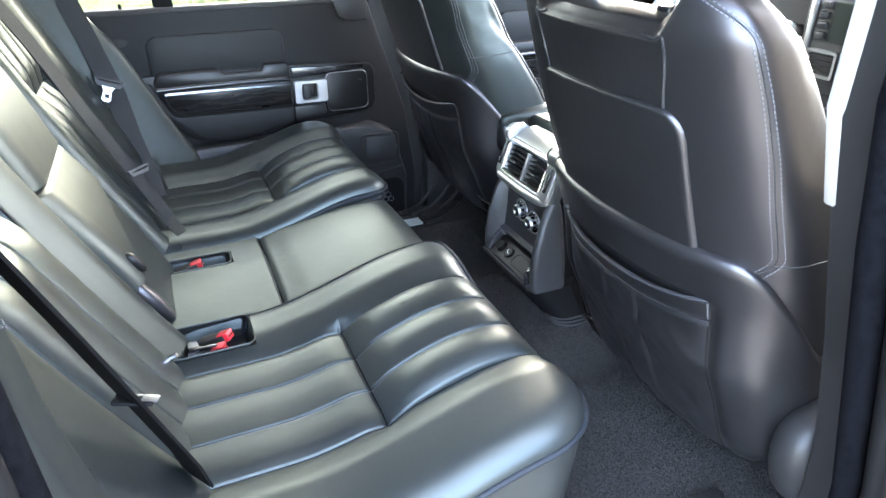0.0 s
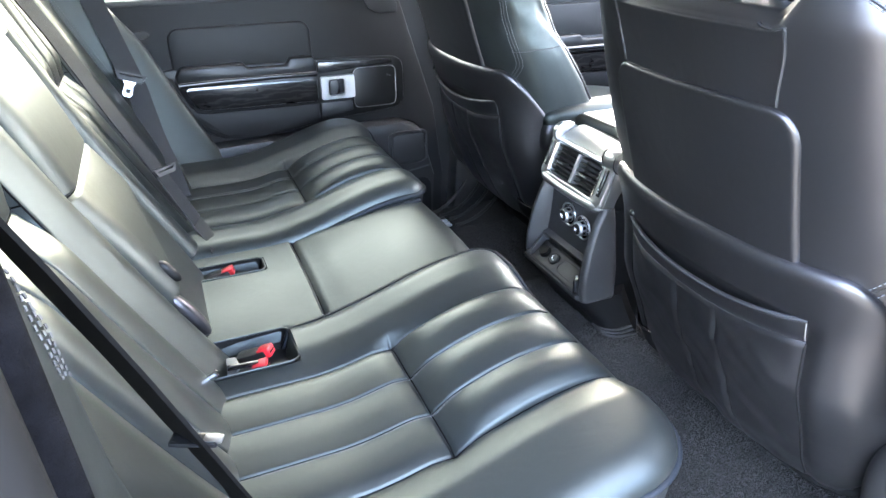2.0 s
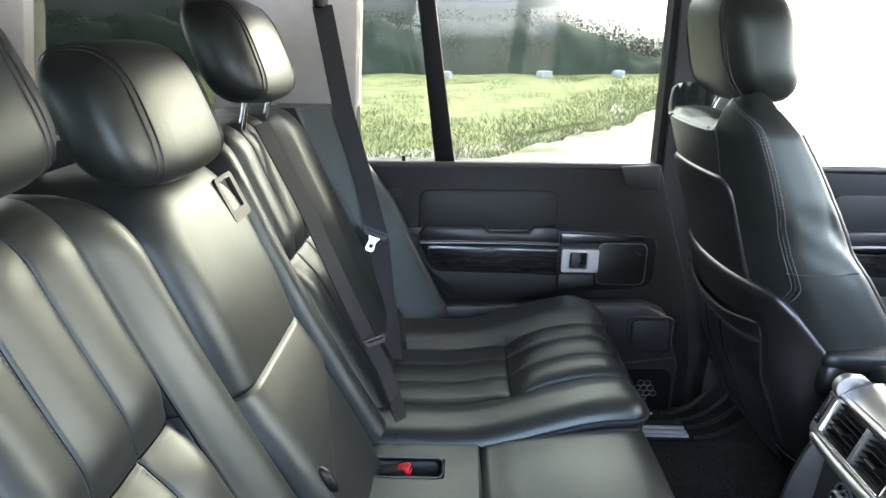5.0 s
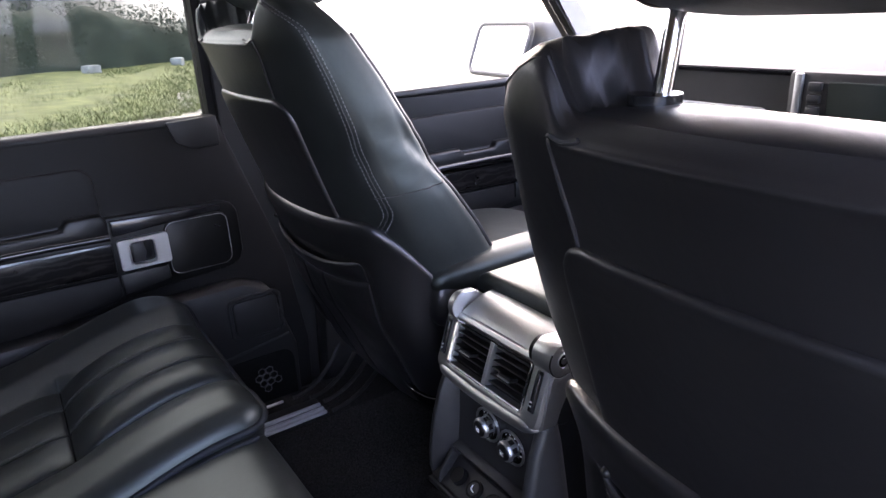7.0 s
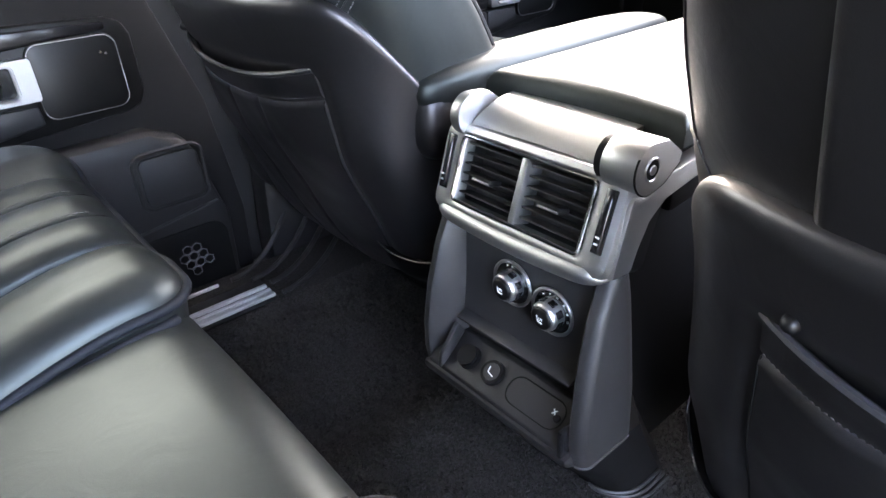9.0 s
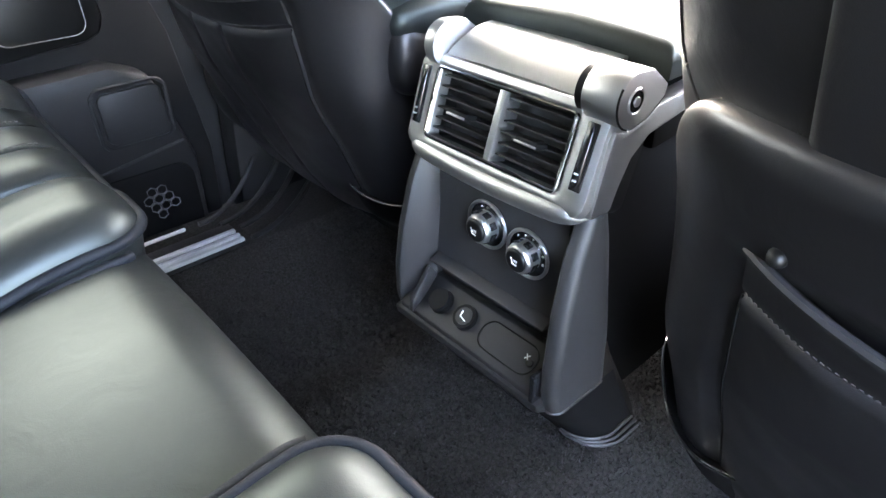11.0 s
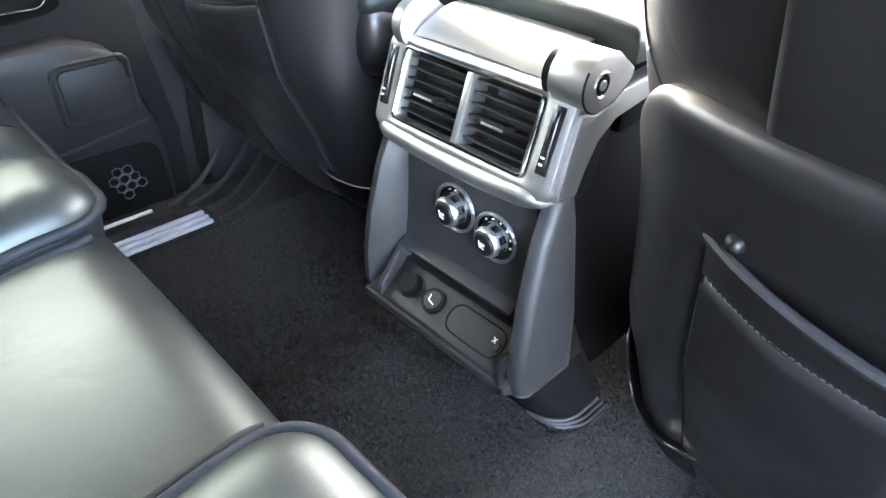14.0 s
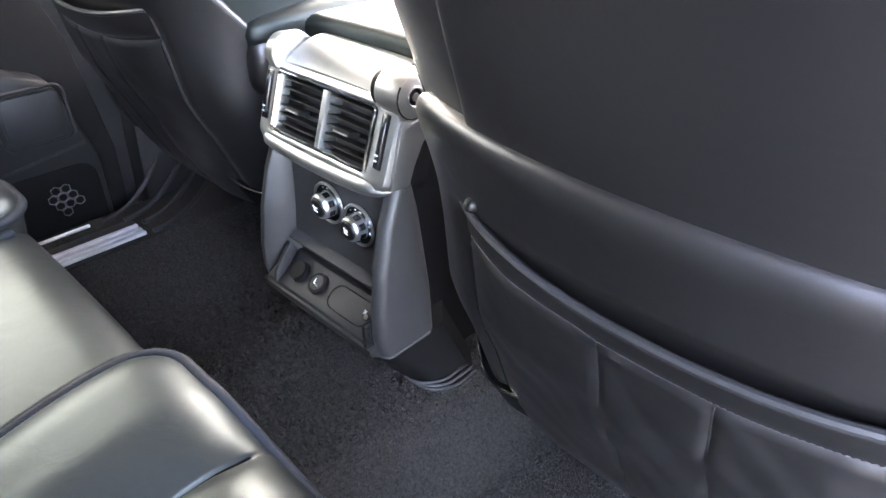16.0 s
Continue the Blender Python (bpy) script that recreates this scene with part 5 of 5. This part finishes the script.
    rim2 = [(x + x_shift, s * 0.7185, z) for x, z in round_rect(-0.160, 0.170, -0.044, 0.270, 0.018, 5)]
    part("panel_rim", tube(rim2 + rim2[:1], 0.0035, 6), PLASTIC, lp)
    part("ridge", tube([(x + x_shift, s * 0.7185, z) for x, z in ((-0.60, 0.120), (-0.17, 0.135), (-0.035, 0.155))], 0.003, 6), PLASTIC_GREY, lp)
    spk = part("speaker_panel", slab([(x + x_shift, z) for x, z in round_rect(-0.60, -0.02, -0.03, 0.118, 0.03)], "y", *yy(0.717, 0.724), 0.003), RUBBER, lp)
    for row in range(4):
        for col in range(5):
            c = Vector((-0.137 + x_shift + 0.0175 * col + 0.00875 * (row % 2), s * 0.7165, 0.034 + 0.0152 * row))
            if (c - Vector((-0.10 + x_shift, s * 0.7165, 0.06))).length > 0.029:
                continue
            ring = [c + Vector((0.0088 * math.sin(radians(60 * k)), 0, 0.0088 * math.cos(radians(60 * k)))) for k in range(7)]
            part("hex_mesh", tube(ring, 0.0011, 5), HEX_GREY, spk)
    return d


door_1 = door("door_1", 0.0, [(-0.99, -0.04), (0.03, -0.04), (0.035, 0.10), (0.005, 0.32), (-0.06, 0.52), (-0.098, 0.64), (-0.098, 0.652), (-0.99, 0.652)], "closed rear car door with black trim and dark wood inlay")
door_2 = door("door_2", 1.025, [(0.29, -0.04), (1.22, -0.04), (1.22, 0.60), (1.10, 0.632), (0.13, 0.645), (0.15, 0.55), (0.24, 0.32)], "closed front car door with black trim and dark wood inlay")
door_3 = door("door_3", 1.025, [(0.33, -0.04), (1.22, -0.04), (1.22, 0.60), (1.10, 0.632), (0.15, 0.645), (0.17, 0.55), (0.27, 0.32)], "closed driver's door with black trim", -1)
lampm = part("amber_reflector", disc((1.115, 0.768, 0.370), (1.115, 0.752, 0.370), 0.014, 0.012), material("amber_lens", (0.8, 0.35, 0.03), 0.2))
lampm.parent = door_2

# the open rear door stands out beside the doorway
OPEN = Matrix.Translation((-0.03, -0.90, 0)) @ Matrix.Rotation(radians(72), 4, "Z")
door_4 = thing("door_4", "open rear car door with black trim panel", "car door", kind="structure")
part("door_panel", moved(slab([(-0.99, -0.04), (0.0, -0.04), (0.0, 0.65), (-0.95, 0.65)], "y", -0.07, 0.03, 0.015), OPEN), PLASTIC, door_4)
part("outer_skin", moved(slab([(-1.0, -0.05), (0.01, -0.05), (0.01, 0.655), (-0.96, 0.655)], "y", -0.10, -0.072, 0.006), OPEN), PAINT, door_4)
part("window_frame", moved(frame_ring([(-0.95, 0.655), (0.0, 0.655), (-0.04, 1.16), (-0.80, 1.16)], [(-0.88, 0.66), (-0.05, 0.66), (-0.08, 1.10), (-0.76, 1.10)], "y", -0.07, 0.0), OPEN), RUBBER, door_4)

# window frames and panes
def window(name, outline, label, s, bar=None):
    w = thing(name, label, "car window", kind="structure")
    inner = outline
    cx, cz = sum(p[0] for p in outline) / len(outline), sum(p[1] for p in outline) / len(outline)
    outer = [(x + 0.022 * (1 if x > cx else -1), z + 0.022 * (1 if z > cz else -1)) for x, z in outline]
    part("window_frame", frame_ring(outer, inner, "y", *sorted((s * 0.80, s * 0.855))), RUBBER, w)
    pane = part("pane", slab(inner, "y", *sorted((s * 0.826, s * 0.830))), GLASS_TINT if bar else GLASS, w, smooth=False)
    if bar:
        part("window_bar", slab(bar, "y", *sorted((s * 0.805, s * 0.85)), 0.004), RUBBER, w)
    return w


def window_outline(x0, x1, z0, z1, r0, r1):
    out = [(x0, z0), (x1, z0)]
    out += [(x1 - r1 + r1 * math.cos(a), z1 - r1 + r1 * math.sin(a)) for a in steps(0, math.pi / 2, 6)]
    out += [(x0 + r0 + r0 * math.cos(a), z1 - r0 + r0 * math.sin(a)) for a in steps(math.pi / 2, math.pi, 6)]
    return out


window("window_1", window_outline(-0.86, -0.11, 0.64, 1.14, 0.05, 0.03), "rear door window with black divider bar", 1, [(-0.665, 0.64), (-0.615, 0.64), (-0.68, 1.145), (-0.72, 1.145)])
window("window_2", [(0.13, 0.64), (1.08, 0.60), (0.97, 0.72), (0.63, 1.13), (0.60, 1.145), (0.11, 1.145)], "front door window of the car", 1)
window("window_3", [(0.15, 0.64), (1.08, 0.60), (0.97, 0.72), (0.63, 1.13), (0.60, 1.145), (0.13, 1.145)], "driver's door window of the car", -1)

# dashboard
dash = thing("dashboard", "dark dashboard with pale lit top, trim panels and central screen", "dashboard", kind="structure")
part("dash_top", surface(steps(0.90, 1.32, 24), steps(-0.78, 0.78, 40), lambda x, y: (x, y, 0.690 + 0.045 * math.sin(min(1, (x - 0.90) / 0.12) * math.pi / 2) - 0.07 * smoothstep(1.05, 1.32, x)), lambda p: (p.x, p.y, 0.60)), PLASTIC_GREY, dash)
part("dash_lip", tube([(0.90, y, 0.682) for y in steps(-0.77, 0.77, 6)], 0.008, 10), PLASTIC_GLOSS, dash)
part("dash_face", box((0.93, -0.765, 0.445), (1.25, 0.765, 0.675), 0.02), PLASTIC, dash)
part("trim_panel", slab(round_rect(0.18, 0.617, 0.70, 0.668, 0.01), "x", 0.905, 0.935, 0.004), TRIM_AND_LIT_LID, dash, "silver grey trim panel")
# the lid's pale colour stands in for light falling on it
part("glovebox", slab(round_rect(0.165, 0.440, 0.745, 0.606, 0.030, 8), "x", 0.890, 0.935, 0.012), TRIM_AND_LIT_LID, dash, "glovebox lid coloured pale grey to look lit")
stack = part("centre_stack", box((0.87, -0.135, 0.30), (0.95, 0.125, 0.69), 0.012), PLASTIC, dash)
for y in (0.10, -0.11):
    part("chrome_bar", moved(box((-0.006, -0.008, -0.13), (0.006, 0.008, 0.13), 0.003), Matrix.Translation((0.868, y, 0.555))), SATIN, stack)
sc = part("screen", slab(round_rect(-0.075, 0.575, 0.04, 0.672, 0.006), "x", 0.862, 0.872, 0.002), SCREEN, stack, "dark navigation screen")
for k in range(4):
    for y in (0.066, -0.094):
        part("button", box((0.860, y - 0.013, 0.580 + 0.024 * k), (0.872, y + 0.013, 0.597 + 0.024 * k), 0.003), PLASTIC_GREY, stack)
for y in (0.045, -0.055):
    vt = part("vent_frame", frame_ring(round_rect(y - 0.045, 0.487, y + 0.045, 0.555, 0.008), round_rect(y - 0.038, 0.494, y + 0.038, 0.548, 0.004), "x", 0.858, 0.875), SATIN, stack)
    for k in range(4):
        part("slat", box((0.862, y - 0.038, 0.500 + 0.013 * k), (0.876, y + 0.038, 0.503 + 0.013 * k)), PLASTIC, vt)
rv = part("round_vent", moved(tube([(0, 0.030 * math.cos(a), 0.030 * math.sin(a)) for a in steps(0, math.tau, 32)], 0.004, 8), Matrix.Translation((0.895, 0.135, 0.53))), SATIN, dash)
part("dial", disc((0.905, 0.135, 0.53), (0.897, 0.135, 0.53), 0.027, 0.027), PLASTIC_GREY, rv)
for k, y in enumerate((0.06, 0.0, -0.06)):
    part("switch_knob", disc((0.872, y, 0.42), (0.85, y, 0.42), 0.020, 0.017), SATIN, stack)

# door mirror outside
mirror = thing("door_mirror", "door mirror with pale housing outside the passenger window", "mirror")
part("housing", moved(soft_block((0, 0, 0), (0.075, 0.160, 0.092), 5, 40, 20), Matrix.Translation((1.05, 1.135, 0.705))), PLASTIC_GREY, mirror)
part("arm", tube([(1.06, 0.86, 0.62), (1.05, 1.0, 0.64)], 0.035, 12), PLASTIC_GREY, mirror)
MIRROR = Matrix.Translation((0.940, 1.135, 0.705)) @ Matrix.Rotation(radians(-6), 4, "Z") @ Matrix.Rotation(radians(20), 4, "Y")
part("mirror_glass", moved(slab(round_rect(-0.148, -0.078, 0.148, 0.078, 0.03), "x", -0.004, 0.003), MIRROR), CHROME, mirror)
rim = [Vector((0.0, y, z)) for y, z in round_rect(-0.152, -0.082, 0.152, 0.082, 0.033, 6)]
part("rim", moved(tube(rim + rim[:1], 0.010, 10), MIRROR), PLASTIC_GREY, mirror)

# ---- belts and buckles ----
def ribbon(pts, width, side, thick=0.0016):
    side = Vector(side).normalized() * width / 2
    bm = bmesh.new()
    pts = [Vector(p) for p in pts]
    rows = []
    for i, p in enumerate(pts):
        d = (pts[min(i + 1, len(pts) - 1)] - pts[max(i - 1, 0)]).normalized()
        nrm = d.cross(side).normalized() * thick
        rows.append([bm.verts.new(q) for q in (p - side - nrm, p + side - nrm, p + side + nrm, p - side + nrm)])
    for a, b in zip(rows, rows[1:]):
        for k in range(4):
            bm.faces.new((a[k], a[(k + 1) % 4], b[(k + 1) % 4], b[k]))
    bm.faces.new(rows[0])
    bm.faces.new(list(reversed(rows[-1])))
    return bm


def belt_tongue(parent, m, blade=True):
    """A moulded belt tongue, slotted for the webbing, with or without its blade in view."""
    t = part("tongue", moved(frame_ring([(-0.036, 0.008), (0.036, 0.008), (0.026, -0.012), (-0.026, -0.012)], [(-0.026, 0.003), (0.026, 0.003), (0.022, -0.002), (-0.022, -0.002)], "y", -0.007, 0.004), m), PLASTIC_GREY, parent, "moulded belt tongue")
    if blade:
        out = [(-0.016, -0.010), (0.016, -0.010), (0.009, -0.022), (0.010, -0.044), (0.006, -0.050), (-0.008, -0.050), (-0.012, -0.044), (-0.010, -0.022)]
        hole = [(-0.005, -0.031), (0.005, -0.031), (0.005, -0.034), (0.005, -0.040), (0.004, -0.041), (-0.005, -0.041), (-0.005, -0.040), (-0.005, -0.034)]
        part("blade", moved(frame_ring(out, hole, "y", -0.0065, -0.0035), m), ALU, t, "bright metal blade")
    return t


far_belt = thing("seat_belt", "charcoal webbing rear seat belt hanging from the pillar", "seat belt", group="rear seat belts")
part("webbing", ribbon([(-0.92, 0.735, 1.02), (-0.88, 0.712, 0.80), (-0.83, 0.685, 0.62), (-0.792, 0.655, 0.48), (-0.775, 0.58, 0.385), (-0.755, 0.50, 0.32), (-0.745, 0.44, 0.28)], 0.046, (1, 0.15, 0.1)), BELT_GREY, far_belt)
belt_tongue(far_belt, Matrix.Translation((-0.800, 0.646, 0.510)) @ Matrix.Scale(0.95, 4) @ Matrix.Rotation(radians(20), 4, "Y") @ Matrix.Rotation(radians(-22), 4, "X"))
part("guide", moved(box((-0.012, -0.035, -0.015), (0.012, 0.035, 0.015), 0.006), Matrix.Translation((-0.925, 0.742, 1.03))), PLASTIC, far_belt)
lower_belt = thing("seat_belt", "charcoal webbing lap belt with grey tongue beside the backrest", "seat belt", group="rear seat belts")
part("webbing", ribbon([(-0.975, 0.39, 0.80), (-0.90, 0.365, 0.66), (-0.825, 0.33, 0.50), (-0.772, 0.305, 0.395), (-0.745, 0.31, 0.33), (-0.722, 0.28, 0.288), (-0.705, 0.22, 0.280), (-0.70, 0.18, 0.272)], 0.044, (0.35, 1, 0.1)), BELT_GREY, lower_belt)
belt_tongue(lower_belt, Matrix.Translation((-0.762, 0.296, 0.402)) @ Matrix.Scale(0.75, 4) @ Matrix.Rotation(radians(40), 4, "Z") @ Matrix.Rotation(radians(-15), 4, "X"), False)
near_belt = thing("seat_belt", "black webbing rear seat belt running down beside the bolster", "seat belt", group="rear seat belts")
part("webbing", ribbon([(-0.93, -0.735, 1.02), (-0.875, -0.665, 0.86), (-0.822, -0.612, 0.682), (-0.79, -0.585, 0.57), (-0.762, -0.56, 0.465), (-0.735, -0.52, 0.345), (-0.728, -0.50, 0.29)], 0.047, (0.58, -0.81, -0.055)), BELT, near_belt)
tg = part("tongue", moved(box((-0.034, -0.007, -0.0025), (0.006, 0.007, 0.0022), 0.0015), Matrix.Translation((-0.748, -0.568, 0.470)) @ Matrix.Rotation(radians(-24), 4, "Z")), PLASTIC_GLOSS, near_belt, "belt tongue with bright metal blade")
part("blade", moved(box((-0.006, -0.0045, 0.0005), (0.010, 0.0045, 0.0028), 0.0008), Matrix.Translation((-0.748, -0.568, 0.470)) @ Matrix.Rotation(radians(-24), 4, "Z")), STEEL, tg)


def buckle(at, yaw, tilt, label):
    b = thing("belt_buckle", label, "buckle", group="belt buckles")
    m = Matrix.Translation(at) @ Matrix.Rotation(radians(yaw), 4, "Z") @ Matrix.Rotation(radians(tilt), 4, "Y") @ Matrix.Scale(0.70, 4)
    part("case", moved(box((-0.050, -0.017, -0.011), (0.026, 0.017, 0.011), 0.005), m), PLASTIC, b)
    part("button", moved(box((0.006, -0.0135, -0.0080), (0.036, 0.0135, 0.0130), 0.003), m), RED, b, "bright red release button")
    part("slot", moved(box((0.030, -0.010, 0.000), (0.0365, 0.010, 0.004)), m), RUBBER, b)
    return b


def pouch(rect, z, label):
    """A soft lined pocket: sunk walls with a rolled rim and a slack inner flap."""
    x0, x1, y0, y1 = rect
    p = thing("buckle_pocket", label, "buckle pocket", group="buckle pockets")
    rim = [Vector((x, y, z(x, y))) for x, y in round_rect(x0, y0, x1, y1, 0.014, 6)]
    part("rim", tube(rim + rim[:1], 0.0017, 8), LEATHER, p)
    mid = Vector(((x0 + x1) / 2, (y0 + y1) / 2, 0))
    loops = []
    for k, (f, dz) in enumerate(((1.0, 0.0), (0.97, -0.010), (0.93, -0.022), (0.88, -0.034))):
        loops.append([Vector((lerp(mid.x, q.x, f), lerp(mid.y, q.y, f), q.z + dz)) + Vector((0, 0.004, 0)) * (noise.noise(q * 60 + Vector((0, 0, k * 2.0))) if k else 0) for q in rim])
    lining = rings(loops, cap=False)
    lining.verts.ensure_lookup_table()
    lining.faces.new([lining.verts[k] for k in range(len(lining.verts) - len(rim), len(lining.verts))])
    part("lining", lining, TRIM_BLACK, p, "creased black lining")
    return p


pouch(NEAR_WELL, lambda x, y: 0.266 + 0.012 * smoothstep(-0.15, -0.21, y), "creased black leather buckle pocket sunk between seat cushions")
pouch(FAR_WELL, lambda x, y: 0.268, "narrow black leather buckle pocket sunk in the middle cushion")
buckle((-0.676, -0.178, 0.262), -32, -22, "black belt buckle with a red button in its pocket")
buckle((-0.690, -0.212, 0.262), -18, -16, "black belt buckle with a red button in its pocket")
buckle((-0.700, 0.094, 0.258), -10, -18, "black belt buckle with a red button in its pocket")
brk = thing("seat_anchor", "pale pressed metal seat anchor beside the belt buckles", "bracket")
part("plate", slab([(-0.725, -0.232), (-0.709, -0.232), (-0.711, -0.214), (-0.703, -0.207), (-0.709, -0.179), (-0.722, -0.178)], "z", 0.262, 0.268, 0.0012), HEX_GREY, brk)
part("bar", moved(box((-0.022, -0.0035, -0.003), (0.022, 0.0035, 0.003), 0.001), Matrix.Translation((-0.701, -0.211, 0.2725)) @ Matrix.Rotation(radians(-5), 4, "Z")), PLASTIC_GLOSS, brk, "black bar across the plate")
anc = part("anchor_cap", disc((-0.752, -0.243, 0.289), (-0.737, -0.245, 0.295), 0.0065, 0.0055, 16), CHROME)
tagged(anc, "small chrome anchor stud in the seat crease", "anchor stud")
latch = thing("belt_guide", "dark framed belt slot in the middle backrest", "belt guide")
GUIDE = Matrix.Translation((back_x(0.728) + 0.016, 0.110, 0.728)) @ Matrix.Rotation(radians(-24), 4, "Y")
part("frame", moved(frame_ring(round_rect(-0.034, -0.036, 0.034, 0.034, 0.007), round_rect(-0.023, -0.020, 0.021, 0.027, 0.003), "x", -0.004, 0.006), GUIDE), PLASTIC, latch)
part("slot", moved(box((-0.004, -0.024, -0.021), (0.001, 0.022, 0.028)), GUIDE), RUBBER, latch)

# ---- sills ----
sill = thing("sill_plate", "ribbed bright aluminium sill plate at the closed rear door", "sill plate", kind="structure")
part("plate", box((-0.92, 0.572, 0.002), (-0.018, 0.650, 0.010), 0.002), PLASTIC, sill)
for y in (0.578, 0.594, 0.612):
    part("rib", box((-0.90, y - 0.0045, 0.006), (-0.022, y + 0.0045, 0.016), 0.002), ALU, sill)
part("outer_strip", box((-0.90, 0.672, 0.010), (-0.085, 0.678, 0.016), 0.002), ALU, sill)
for k, (a, b) in enumerate((((-0.01, 0.572), (0.215, 0.67)), ((-0.01, 0.618), (0.185, 0.70)), ((-0.06, 0.676), (0.10, 0.73)), ((-0.03, 0.65), (0.150, 0.715)))):
    pts = [(lerp(a[0], b[0], t), lerp(a[1], b[1], t ** 1.7), 0.012 + 0.085 * t ** 2.2) for t in steps(0, 1, 12)]
    part("seal", tube(pts, 0.005, 8), PLASTIC, sill)

sill_r = part("sill_plate", box((-0.90, -0.72, -0.02), (0.05, -0.58, 0.012), 0.004), PLASTIC)
tagged(sill_r, "dark sill plate in the open doorway", "sill plate", kind="structure")

# ---- open doorway frame ----
seal_line = [(-0.14, -0.79, 1.13), (-0.14, -0.79, 0.74), (-0.105, -0.79, 0.60), (-0.05, -0.79, 0.42), (0.0, -0.79, 0.25), (0.01, -0.79, 0.08), (-0.05, -0.79, -0.02), (-0.30, -0.78, -0.03), (-0.60, -0.78, -0.02), (-0.72, -0.77, 0.10), (-0.78, -0.765, 0.30), (-0.805, -0.762, 0.55), (-0.81, -0.76, 0.75), (-0.86, -0.76, 1.0), (-0.83, -0.76, 1.13)]
seal_r = part("door_seal", tube(seal_line, 0.016, 10), VELVET)
tagged(seal_r, "dark velvet weather seal round the open doorway", "door seal", kind="structure")
trim_r = part("pillar_trim_upper", slab([(-0.09, 0.615), (0.05, 0.58), (0.06, 1.13), (-0.125, 1.13), (-0.125, 0.72)], "y", -0.735, -0.716, 0.004), HEADLINER)
flange = part("door_flange", tube([(p[0], p[1] - 0.035, p[2]) for p in seal_line], 0.014, 10), RUBBER)
tagged(flange, "black edge strip round the open doorway", "door frame", kind="structure")
quarter = part("quarter_panel", slab([(-1.9, -0.45), (-0.95, -0.45), (-0.80, -0.20), (-0.83, 0.30), (-0.85, 0.60), (-0.86, 0.66), (-1.9, 0.66)], "y", -0.97, -0.84, 0.02), PAINT)
tagged(quarter, "dark red painted rear wing of the car", "car body", kind="structure")
tagged(trim_r, "pale cloth upper cover of the centre pillar", "trim", kind="structure")
